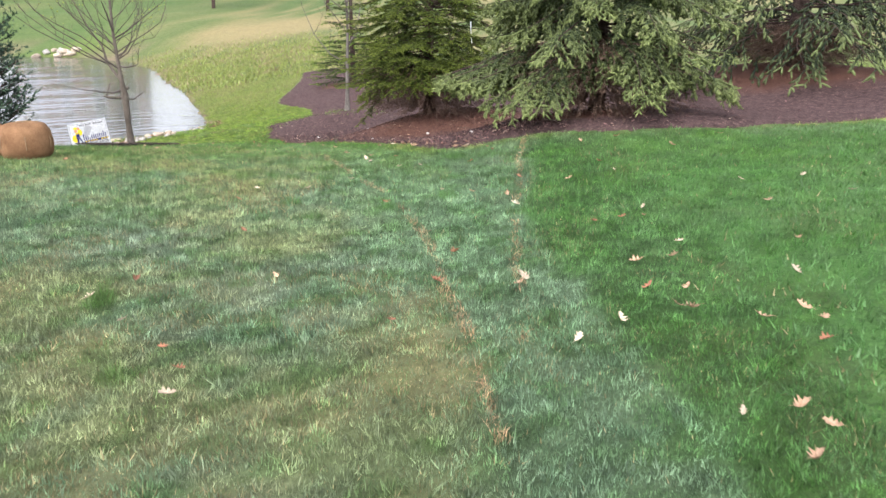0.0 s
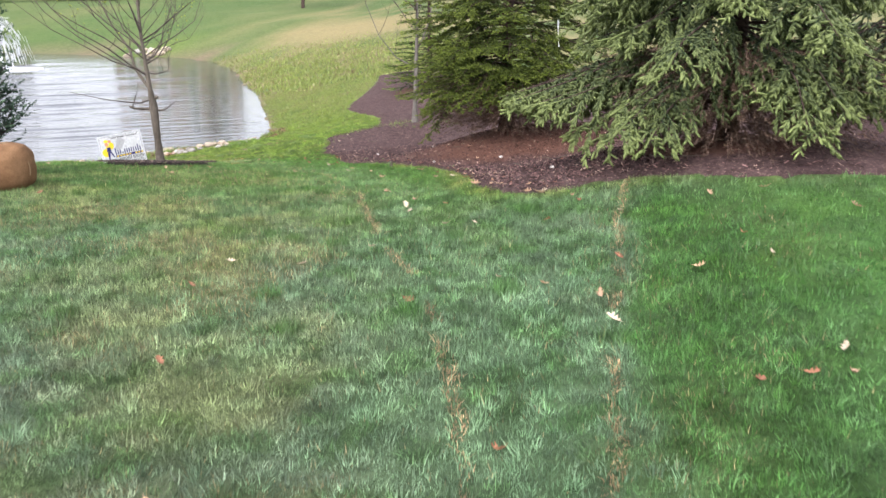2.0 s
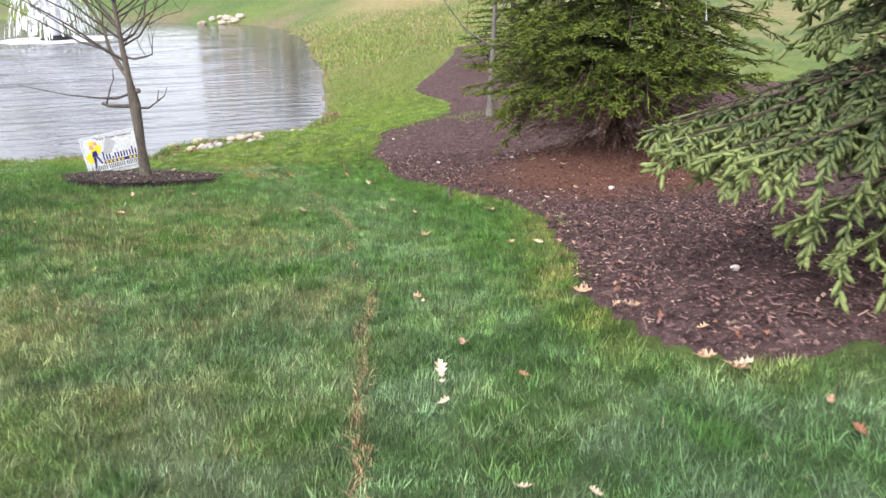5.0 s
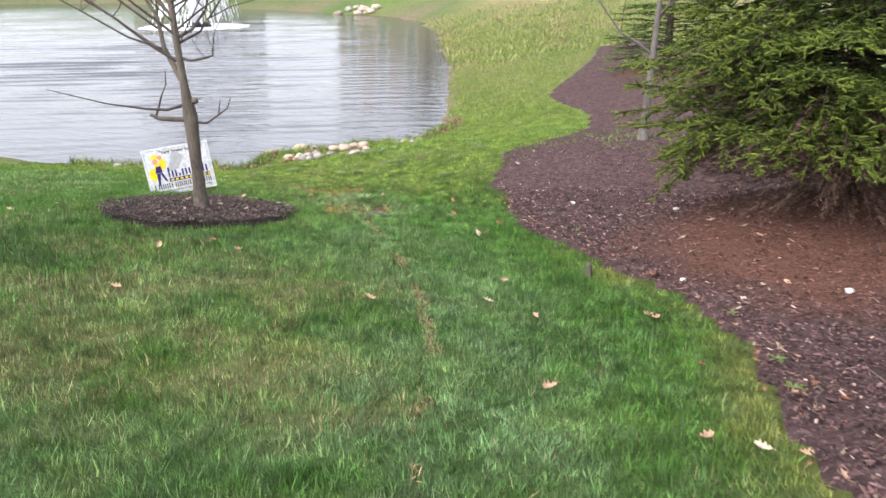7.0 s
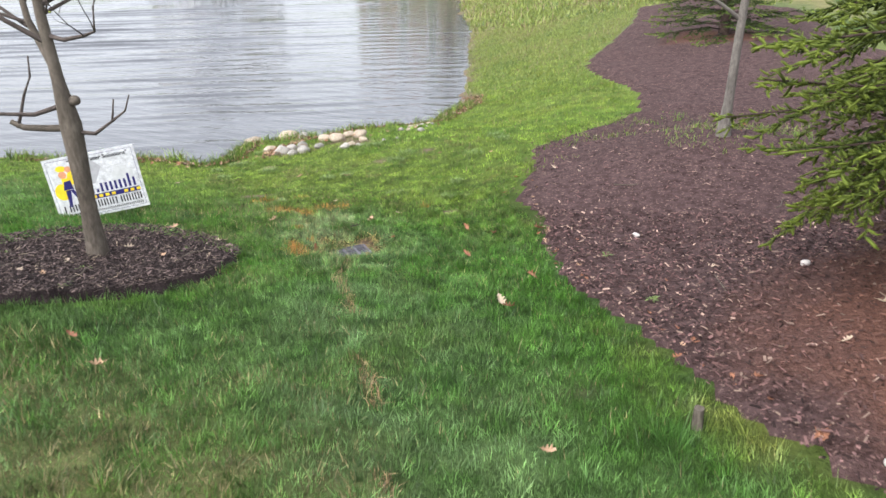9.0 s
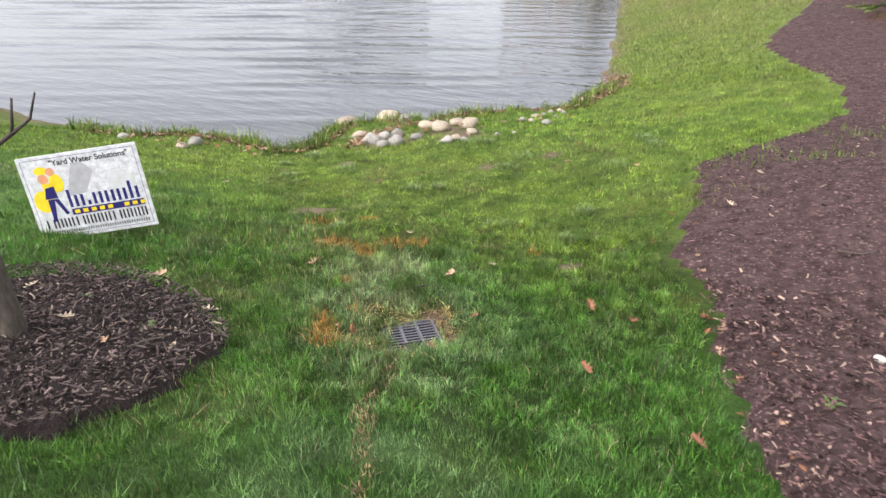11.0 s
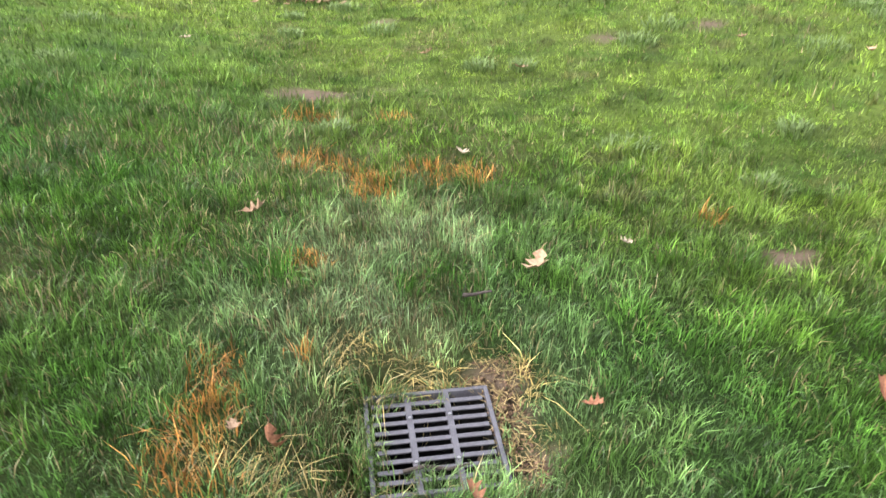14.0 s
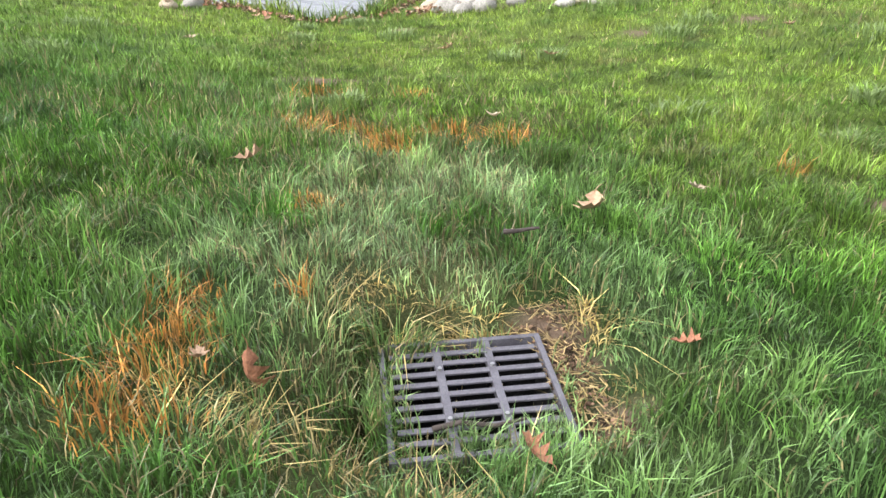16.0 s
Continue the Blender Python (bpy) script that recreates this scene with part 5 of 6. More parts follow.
    print_shape("address_bar", MAT_BLACK, [bar(0.045 + 0.0255 * k + e, 0.031, 0.045 + 0.0255 * k + e + 0.0055, 0.048) for k in range(21) for e in (0, 0.0125)], "black bar", 0.0006)

    def disc(u, v, ru, rv, n=20):
        return [(u + ru * math.cos(6.283 * k / n), v + rv * math.sin(6.283 * k / n)) for k in range(n)]

    print_shape("emblem_yellow", MAT_YELLOW, [disc(0.075, 0.215, 0.05, 0.06), disc(0.165, 0.305, 0.035, 0.05), bar(0.09, 0.235, 0.15, 0.31), disc(0.105, 0.378, 0.034, 0.022)], "yellow emblem shape", 0.0004)
    print_shape("emblem_tan", MAT_SKIN, [disc(0.105, 0.335, 0.026, 0.026), disc(0.150, 0.368, 0.022, 0.022)], "", 0.0008)
    print_shape("emblem_navy", MAT_NAVY, [[(0.085, 0.225), (0.15, 0.225), (0.145, 0.29), (0.10, 0.285)], [(0.09, 0.10), (0.108, 0.10), (0.13, 0.222), (0.095, 0.222)], [(0.165, 0.13), (0.182, 0.135), (0.148, 0.222), (0.125, 0.222)]], "", 0.0010)
    for u in (-0.13, 0.13):
        V, F = tube_arrays([[((u, -0.16, -d / 2 - 0.003), 0.0022), ((u, 0.30, -d / 2 - 0.003), 0.0022)]], 6)
        part("stake", mesh_of("stake", V, F, MAT_WIRE), None, thing)


yard_sign()


# ---- drain grate ----
def drain_grate():
    side, bars = 0.230, 10
    z = -0.950
    n = Vector((0.0, 0.0, 1))
    ex = (GF - n * GF.dot(n)).normalized()
    ey = n.cross(ex)
    thing = tagged(new("drain_grate"), "square grey plastic slotted drain grate set in grass", "drain grate")
    thing.matrix_world = Matrix(((ex.x, ey.x, n.x, GRATE[0]), (ex.y, ey.y, n.y, GRATE[1]), (ex.z, ey.z, n.z, z), (0, 0, 0, 1)))
    hs, rim = side / 2, 0.008
    rim_part = bmesh.new()
    for sx in (-1, 1):
        box(rim_part, (sx * (hs - rim / 2), 0, -0.009), (rim, side, 0.018), None, 0.001)
        box(rim_part, (0, sx * (hs - rim / 2), -0.009), (side - 2 * rim, rim, 0.018), None, 0.001)
    part("rim", rim_part, MAT_GRATE, thing)
    inner = side - 2 * rim
    for k in (-1, 1):
        b2 = bmesh.new()
        box(b2, (k * inner / 6, 0, -0.007), (0.011, inner, 0.0135), None, 0.001)
        part("rib", b2, MAT_GRATE, thing)
    pitch = inner / bars
    slat = bmesh.new()
    box(slat, (0, 0, 0), (inner / 3 - 0.011, pitch * 0.42, 0.0035), None, 0.0012)
    me = bpy.data.meshes.new("slat")
    slat.to_mesh(me)
    slat.free()
    me.materials.append(MAT_GRATE)
    for c in (-1, 0, 1):
        for r in range(1, bars):
            ob = part("slat", me, None, thing)
            ob.location = (c * inner / 3, -inner / 2 + pitch * r, -0.0018)
    for sx, sy in ((1, 1), (1, -1), (-1, 1), (-1, -1)):
        b2 = bmesh.new()
        bmesh.ops.create_cone(b2, cap_ends=True, segments=10, radius1=0.0035, radius2=0.003, depth=0.004, matrix=Matrix.Translation((sx * inner / 6, sy * 0.05, 0.001)))
        part("screw", b2, MAT_WIRE, thing)
    basin = tagged(new("catch_basin"), "black plastic catch basin box sunk under the grate", "catch basin")
    basin.matrix_world = thing.matrix_world @ Matrix.Translation((0, 0, -0.019))
    for sx in (-1, 1):
        part("wall", box(bmesh.new(), (sx * (hs + 0.004), 0, -0.14), (0.008, side + 0.016, 0.28)), MAT_PIT, basin)
        part("wall", box(bmesh.new(), (0, sx * (hs + 0.004), -0.14), (0.999 * side, 0.008, 0.28)), MAT_PIT, basin)
    part("bottom", box(bmesh.new(), (0, 0, -0.284), (side + 0.016, side + 0.016, 0.008)), MAT_PIT, basin)
    frame_bm = bmesh.new()
    for sx in (-1, 1):
        box(frame_bm, (sx * (hs + 0.0075), 0, -0.006), (0.009, side + 0.024, 0.024), None, 0.001)
        box(frame_bm, (0, sx * (hs + 0.0075), -0.006), (side + 0.006, 0.009, 0.024), None, 0.001)
    part("lip", frame_bm, MAT_LIP, basin)


drain_grate()


# ---- stones ----
STONES = [lump("river_stone", MAT_STONE, (1, 0.8, 0.65), s, 0.25) for s in range(1, 5)] + [lump("tan_stone", MAT_TANSTONE, (1, 0.85, 0.6), s, 0.22) for s in (6, 7)]


def stone(kind, x, y, size, turn, label, group, sink=0.25, name="stone"):
    ob = new(name, STONES[kind])
    ob.matrix_world = pose(x, y, top(x, y) + size * 0.6 * (0.62 - sink), random.uniform(-12, 12), random.uniform(-12, 12), turn) @ Matrix.Diagonal((size, size, size, 1))
    return tagged(ob, label, "stone", group)


SHORE = [(4, -7.49, 16.59, 0.115), (0, -6.44, 15.75, 0.085), (1, -6.43, 15.93, 0.054), (2, -6.21, 15.63, 0.051), (5, -6.79, 16.01, 0.068), (4, -7.20, 16.95, 0.135), (0, -6.32, 15.97, 0.065), (3, -6.12, 15.70, 0.073),
         (0, -6.90, 16.85, 0.078), (4, -6.23, 16.29, 0.067), (5, -6.00, 16.19, 0.086), (4, -6.02, 16.48, 0.067), (5, -5.84, 16.42, 0.078), (1, -5.65, 15.79, 0.049), (4, -5.64, 15.89, 0.044), (2, -5.53, 15.86, 0.029),
         (5, -5.61, 16.10, 0.051), (3, -6.04, 15.88, 0.049), (1, -8.78, 14.83, 0.05), (2, -7.83, 14.93, 0.065), (4, -7.72, 14.71, 0.05)]
for k, sx, sy, size in SHORE:
    stone(k, sx, sy, size * 1.1, (sx * 977) % 360, "tan rounded boulder at the pond edge" if k > 3 else "grey rounded stone at the pond edge", "stones at the shore", 0.05)
for i in range(18):
    a = i / 17
    sx, sy = -5.1 - 0.75 * a + random.uniform(-0.3, 0.1), 16.2 + 3.0 * a + random.uniform(-0.2, 0.2)
    stone(i % 6, sx, sy, random.uniform(0.02, 0.05), random.uniform(0, 360), "small stone at the waterline", "stones at the shore", name="small_stone")
for i in range(14):
    sx, sy = -25.4 + random.uniform(-1.2, 1.4), 52.3 + random.uniform(-0.5, 1.2)
    stone(4 + i % 2 if i % 3 else 0, sx, sy, random.uniform(0.16, 0.36), random.uniform(0, 360), "boulder in a pile on the far shore", "boulders on the far shore", 0.1, "boulder")
WHITE = lump("white_stone", MAT_WHITESTONE, (1, 0.8, 0.65), 12, 0.2, 2)
for sx, sy, size in ((-0.22, 11.1, 0.024), (-1.02, 11.15, 0.022), (-0.7, 10.95, 0.014), (-1.25, 12.9, 0.03), (0.3, 8.2, 0.02), (-2.2, 13.6, 0.025), (-1.3, 16.3, 0.02)):
    ob = new("white_stone", WHITE)
    ob.matrix_world = pose(sx, sy, top(sx, sy) + 0.045 + size * 0.25, 8, -6, sx * 90) @ Matrix.Diagonal((size, size, size, 1))
    tagged(ob, "small white stone lying on the mulch", "stone", "white stones")


# ---- fallen leaves ----
def leaf_mesh(name, mat, seed):
    """A curled oak leaf with lobed edges, a thin underside and a stalk."""
    rnd = random.Random(seed)
    m = 12
    curl, bendy, twist = rnd.uniform(10, 26), rnd.uniform(2, 7), rnd.uniform(-8, 8)
    bm = bmesh.new()
    for lift in (0, -0.0012):
        rows = []
        for k in range(m):
            t = k / (m - 1)
            u = 0.062 - 0.124 * t
            body = math.sin(math.pi * min(1, 0.06 + 0.94 * t ** 0.8)) ** 0.7
            lobe = 0.62 + 0.38 * math.cos(t * 6.283 * 3.5 + rnd.uniform(-0.2, 0.2) * (lift == 0))
            wl = 0.040 * body * lobe + 0.003
            rows.append([bm.verts.new((u + 0.006 * abs(f), wl * f, curl * (wl * f) ** 2 + bendy * u * u + twist * u * wl * f + lift)) for f in (-1, -0.5, 0, 0.5, 1)])
        for a, b_ in zip(rows, rows[1:]):
            for k in range(4):
                q = (a[k], a[k + 1], b_[k + 1], b_[k])
                bm.faces.new(q if lift == 0 else q[::-1])
    z = bendy * 0.0038
    V, F = tube_arrays([[((-0.055, 0, z), 0.0012), ((-0.075, 0.003, z + 0.004), 0.0012), ((-0.092, 0.01, z + 0.004), 0.0009)]], 4)
    vs = [bm.verts.new(v) for v in V]
    for f in F:
        bm.faces.new([vs[k] for k in f])
    me = bpy.data.meshes.new(name)
    bm.to_mesh(me)
    bm.free()
    me.materials.append(mat)
    return me


LEAVES = {k: [leaf_mesh("fallen_leaf", MAT_LEAF[k], 10 * k + s) for s in range(3)] for k in range(3)}
TINT = ("tan", "pale cream", "rust-red")


def leaf(x, y, kind, size=1.0, turn=None, lift=None, where="lying in the grass"):
    ob = new("fallen_leaf", LEAVES[kind][random.randrange(3)])
    up = 0.035 if lift is None else lift
    ob.matrix_world = pose(x, y, top(x, y) + up, random.uniform(-25, 25), random.uniform(-25, 25), random.uniform(0, 360) if turn is None else turn) @ Matrix.Diagonal((size * 0.49, size * 0.49, size * 0.49, 1))
    tagged(ob, TINT[kind] + " dry oak leaf " + where, "leaf", "fallen leaves")


LEAVES_NEAR_SEAMS = [(-1.55, 3.69, 2, 1.1), (-1.67, 3.42, 1, 1.1), (-1.41, 3.16, 1, 0.8), (-0.98, 2.48, 1, 1.0), (-1.13, 2.87, 2, 0.7), (-0.03, 3.64, 2, 1.2), (0.40, 3.64, 1, 1.3), (0.37, 3.54, 0, 1.0), (0.75, 3.03, 1, 1.3),
                     (0.54, 2.85, 1, 0.9), (-1.23, 4.60, 2, 0.9), (-0.23, 3.14, 2, 0.7), (-1.01, 2.68, 2, 0.8), (0.06, 4.10, 2, 1.2), (-0.86, 3.76, 0, 0.8), (-0.40, 5.33, 2, 1.1), (-0.01, 5.64, 1, 0.9), (0.46, 5.38, 0, 1.0)]
LEAVES_ON_LUSH_STRIP = [(0.99, 3.74, 0, 1.2), (0.95, 3.37, 2, 1.1), (1.12, 3.33, 0, 1.0), (1.07, 3.08, 0, 1.3), (1.02, 3.12, 0, 0.9), (1.31, 2.94, 0, 1.2), (1.66, 3.44, 1, 1.1), (1.51, 3.02, 0, 1.1), (1.53, 2.89, 0, 0.9), (1.46, 2.70, 2, 0.9),
                        (1.14, 2.21, 0, 1.3), (1.06, 1.92, 0, 1.3), (1.19, 2.09, 0, 1.0), (0.91, 4.52, 2, 0.9), (1.88, 3.92, 0, 1.0), (0.96, 2.21, 1, 0.7), (1.09, 4.56, 2, 0.9), (1.27, 4.76, 1, 0.9), (1.22, 4.55, 0, 0.8), (1.28, 4.02, 1, 0.9), (1.18, 3.78, 0, 0.9)]
LEAVES_BEFORE_BED = [(2.06, 5.25, 1, 0.8), (2.50, 5.28, 1, 0.9), (2.61, 4.82, 1, 0.9), (2.04, 4.72, 0, 0.9), (-0.38, 6.70, 1, 1.0), (-1.04, 5.82, 1, 0.9), (-1.44, 5.85, 1, 0.9), (-0.68, 7.12, 1, 0.7), (-3.92, 7.93, 2, 1.0), (0.94, 5.66, 0, 1.0),
                     (1.30, 5.80, 1, 0.8), (-0.74, 6.18, 1, 0.9), (-0.20, 6.70, 1, 0.6), (0.21, 5.54, 0, 0.9), (0.45, 6.96, 2, 0.9), (0.22, 7.35, 1, 1.0), (0.49, 5.08, 1, 1.2), (0.67, 6.66, 1, 0.9), (0.59, 5.87, 2, 0.9), (0.24, 6.63, 2, 0.7),
                     (1.21, 6.79, 0, 1.0), (-1.47, 5.43, 2, 0.8), (1.24, 6.09, 2, 0.9), (1.92, 6.46, 0, 1.0), (1.54, 6.83, 0, 1.0), (2.44, 6.80, 0, 0.9), (0.41, 7.11, 0, 0.8), (-0.99, 8.09, 1, 0.6), (-0.71, 7.26, 1, 0.7)]
LEAVES_ALONG_DRAIN = [(-1.33, 9.50, 0, 1.1), (-0.71, 7.60, 0, 1.2), (-0.74, 7.35, 1, 1.2), (-1.02, 8.14, 0, 0.9), (-0.46, 8.92, 2, 1.0), (0.12, 7.41, 0, 1.0), (0.20, 7.32, 0, 1.2), (-0.45, 7.32, 2, 0.8), (-3.93, 9.24, 1, 0.8), (-0.31, 8.17, 0, 1.3),
                      (-0.11, 7.94, 0, 1.2), (-3.63, 9.72, 0, 0.9), (-2.44, 10.20, 0, 1.0), (-1.12, 10.58, 0, 1.0), (-0.83, 9.95, 2, 0.8), (-0.77, 9.28, 0, 1.1), (-0.60, 9.26, 1, 0.9), (-1.90, 10.45, 1, 1.0), (-5.74, 10.83, 0, 0.9), (-4.09, 10.53, 0, 1.0),
                      (-3.63, 10.70, 0, 1.1), (-3.95, 10.86, 2, 0.9), (-1.96, 10.88, 0, 0.8), (-1.61, 10.30, 0, 0.8), (-2.61, 12.24, 1, 1.2), (-2.54, 12.15, 2, 1.2), (-2.60, 12.73, 2, 1.0), (-1.09, 10.55, 0, 1.2), (-1.19, 11.28, 2, 1.4)]
LEAVES_BY_GRATE = [(-4.63, 13.13, 0, 1.0), (-4.01, 13.42, 0, 1.5), (-4.54, 13.80, 1, 1.0), (-3.31, 13.48, 2, 1.1), (-3.10, 13.45, 2, 1.2), (-2.85, 13.65, 2, 1.2), (-2.78, 13.59, 0, 1.1), (-3.92, 13.65, 1, 0.7), (-3.10, 12.98, 2, 1.0), (-6.33, 14.02, 1, 0.9),
                   (-5.45, 14.64, 0, 1.0), (-4.96, 14.66, 0, 0.9), (-4.03, 12.64, 0, 0.6), (-3.68, 13.11, 2, 0.6), (-3.72, 12.85, 2, 0.8), (-3.71, 12.93, 2, 0.5), (-4.41, 15.47, 0, 0.9), (-3.93, 15.58, 0, 1.0)]
for lx, ly, k, s in LEAVES_NEAR_SEAMS + LEAVES_ON_LUSH_STRIP + LEAVES_BEFORE_BED + LEAVES_ALONG_DRAIN + LEAVES_BY_GRATE:
    leaf(lx, ly, k, s)
# a brown leaf standing on edge in the rust patch
standing = new("fallen_leaf", LEAVES[2][0])
standing.matrix_world = pose(-3.985, 12.672, top(-3.985, 12.672) + 0.035, 8, 78, 120) @ Matrix.Diagonal((0.55, 0.45, 0.55, 1))
tagged(standing, "curled brown oak leaf standing upright in the grass", "leaf", "fallen leaves")
for i in range(84):
    a = random.random()
    j = min(int(a * 15) + 9, 24)
    (ax, ay), (bx, by) = BED[j], BED[j + 1]
    f = random.random()
    leaf(ax + (bx - ax) * f + random.uniform(-0.05, 0.22), ay + (by - ay) * f + random.uniform(-0.05, 0.1), random.choice((0, 2, 2)), random.uniform(0.35, 0.75), None, 0.045, "caught along the bed edge")
for i in range(70):
    bx, by = random.uniform(-3.2, 3.0), random.uniform(7.3, 17.5)
    if float(edge_dist(BED, bx, by)) < -0.15:
        leaf(bx, by, random.choice((0, 1, 1, 2)), random.uniform(0.5, 0.95), None, 0.05, "lying on the bark mulch")
for i in range(6):
    a, r = random.uniform(0, 6.28), random.uniform(0.2, 0.7)
    leaf(RING[0] + r * math.cos(a), RING[1] + r * math.sin(a), random.choice((0, 1)), random.uniform(0.6, 1.0), None, 0.065, "lying on the dark mulch")
for lx, ly, k, s in ((-4.45, 12.36, 1, 1.2), (-4.92, 12.46, 0, 1.2), (-4.27, 12.05, 1, 0.7)):
    leaf(lx, ly, k, s, None, 0.065, "lying on the dark mulch")
for i in range(64):
    a = i / 63
    leaf(-8.5 + 3.2 * a + random.uniform(-0.3, 0.3), 14.9 + 2.0 * a * a + random.uniform(-0.35, 0.2), random.choice((0, 0, 2)), random.uniform(0.6, 1.0), None, 0.04, "blown against the pond edge")


# ---- sticks and weeds ----
def stick(x, y, length, turn, lift, mat, label, tilt=0.0):
    rnd = random.Random(int(abs(x * 1000 + y * 37)))
    path = [((length * (t - 0.5), rnd.uniform(-0.06, 0.06) * length, rnd.uniform(0, 0.04) * length), 0.0045 * (1 - 0.5 * t)) for t in (0, 0.25, 0.5, 0.75, 1)]
    V, F = tube_arrays([path], 6)
    ob = new("stick", mesh_of("stick", V, F, mat, smooth=True))
    ob.matrix_world = pose(x, y, top(x, y) + lift, 0, tilt, turn)
    tagged(ob, label, "stick", "sticks")


rng = np.random.RandomState(91)
u, v = rng.uniform(-0.02, 0.20, 2600), rng.uniform(-0.19, 0.15, 2600)
ok = (((np.abs(u - 0.14) < 0.035) & (v > -0.17)) | ((np.abs(v + 0.14) < 0.03) & (u > 0.075))) & (rng.rand(2600) < 0.9)
u, v = u[ok], v[ok]
x, y = GRATE[0] + u * GF.x + v * GR.x, GRATE[1] + u * GF.y + v * GR.y
m = len(x)
crumb = np.array([0.15, 0.095, 0.06]) * (0.35 + 1.1 * rng.rand(m, 1))
straws = rng.rand(m) < 0.35
crumb[straws] = np.array([0.36, 0.27, 0.13]) * (0.6 + 0.6 * rng.rand(straws.sum(), 1))
chips("soil_crumbs", x, y, np.maximum(tops(x, y), -0.959) + 0.003 * rng.rand(m), np.where(straws, 0.032, 0.003 + 0.007 * rng.rand(m) ** 2), np.where(straws, 0.0018, 0.003 + 0.004 * rng.rand(m)), crumb, rng, "loose brown soil and thatch beside the grate")
stick_grate = new("stick", mesh_of("stick", *tube_arrays([[((-0.055, 0, 0), 0.004), ((-0.02, 0.006, 0.002), 0.0036), ((0.02, -0.003, 0.001), 0.003), ((0.06, 0.004, 0.003), 0.002)]], 6), MAT_TWIG, smooth=True))
stick_grate.matrix_world = pose(*(Vector((*GRATE, -0.944)) + GR * 0.072 - GF * 0.005), 0, 0, 48)
tagged(stick_grate, "short brown stick lying across the grate", "stick", "sticks")
stick(-4.02, 13.22, 0.06, 60, 0.04, MAT_TWIG, "short brown stick in the grass")
for sx, sy, le, tu in ((-0.45, 9.6, 0.22, 70), (0.1, 10.2, 0.3, 10), (-0.8, 11.9, 0.2, 40), (-1.6, 12.6, 0.25, 120), (0.35, 9.0, 0.35, 150), (1.2, 7.6, 0.5, 5), (-2.4, 14.4, 0.25, 30), (-1.4, 14.2, 0.22, 80), (0.5, 10.8, 0.28, 60), (-0.2, 10.0, 0.18, 130)):
    stick(sx, sy, le, tu, 0.055, MAT_GREYBARK, "thin grey stick lying on the mulch")
for sx, sy, le, tu in ((-4.95, 11.25, 0.2, 40), (-4.5, 11.4, 0.16, 100), (-5.1, 11.9, 0.22, 10), (-4.35, 12.0, 0.18, 70)):
    stick(sx, sy, le, tu, 0.07, MAT_GREYBARK, "thin grey stick lying on dark mulch")


def weed(x, y, seed):
    rng = np.random.RandomState(seed)
    n = 9
    V, F = [], []
    for k in range(n):
        a, le, w = k * 2.4 + rng.rand(), 0.03 + 0.025 * rng.rand(), 0.006 + 0.004 * rng.rand()
        dx, dy = math.cos(a), math.sin(a)
        i = len(V)
        V += [(0, 0, 0), (dx * le * 0.5 - dy * w, dy * le * 0.5 + dx * w, le * 0.35), (dx * le * 0.5 + dy * w, dy * le * 0.5 - dx * w, le * 0.35), (dx * le, dy * le, le * 0.28)]
        F += [(i, i + 2, i + 1), (i + 1, i + 2, i + 3)]
    c = np.tile(np.array([[0.11, 0.16, 0.04]]), (len(V), 1)) * (0.8 + 0.4 * rng.rand(len(V), 1))
    ob = new("weed", mesh_of("weed", V, F, MAT_NEARBLADE, c))
    ob.location = (x, y, top(x, y) + 0.045)
    tagged(ob, "small green weed sprouting through mulch", "weed", "weeds")


for k, (wx, wy) in enumerate(((-4.6, 11.5), (-4.45, 11.25), (-5.2, 11.5), (-4.9, 12.1), (-4.5, 12.1), (-0.5, 9.8), (-0.55, 10.1), (-0.75, 10.7), (-1.9, 12.4), (-2.3, 13.2))):
    weed(wx, wy, k)
rng = np.random.RandomState(76)
x, y = rng.uniform(-9.6, -5.0, 90000), rng.uniform(14.2, 19.5, 90000)
d = edge_dist(POND, x, y)
ok = (d > -0.03) & (d < 0.05 + 0.4 * fbm(x, y, 0.5, 61)) & (fbm(x, y, 0.3, 62) > 0.36) & (rng.rand(len(x)) > np.clip(soil_amount(x + 0.25, y - 0.2), 0, 1) * 0.6)
x, y = x[ok], y[ok]
grass("shore_fringe", x, y, 0.10, 0.006 + 0.003 * rng.rand(len(x)), rng, "ragged longer grass along the pond edge", "grass", MAT_BLADE, 0.85, 1.6)
x, y = rng.uniform(-9.4, -4.8, 60000), rng.uniform(14.4, 20.0, 60000)
d = edge_dist(POND, x, y)
stony = np.hypot(x + 6.0, y - 16.05) < 0.75
ok = (d > -0.04) & (d < np.where(stony, 0.9, 0.32)) & (fbm(x, y, 0.4, 63) > np.where(stony, 0.36, 0.44)) & (rng.rand(60000) < 0.45)
x, y = x[ok], y[ok]
m = len(x)
bits = np.array([0.20, 0.115, 0.07]) * (0.3 + 1.1 * rng.rand(m, 1))
cream = rng.rand(m) < 0.18
bits[cream] = np.array([0.40, 0.31, 0.22]) * (0.6 + 0.6 * rng.rand(cream.sum(), 1))
chips("shore_debris", x, y, np.maximum(tops(x, y), WATER) + 0.012 + 0.03 * rng.rand(m), 0.015 + 0.05 * rng.rand(m) ** 2, 0.008 + 0.02 * rng.rand(m) ** 2, bits, rng, "brown leaf scraps washed up along the pond edge", 0.8)
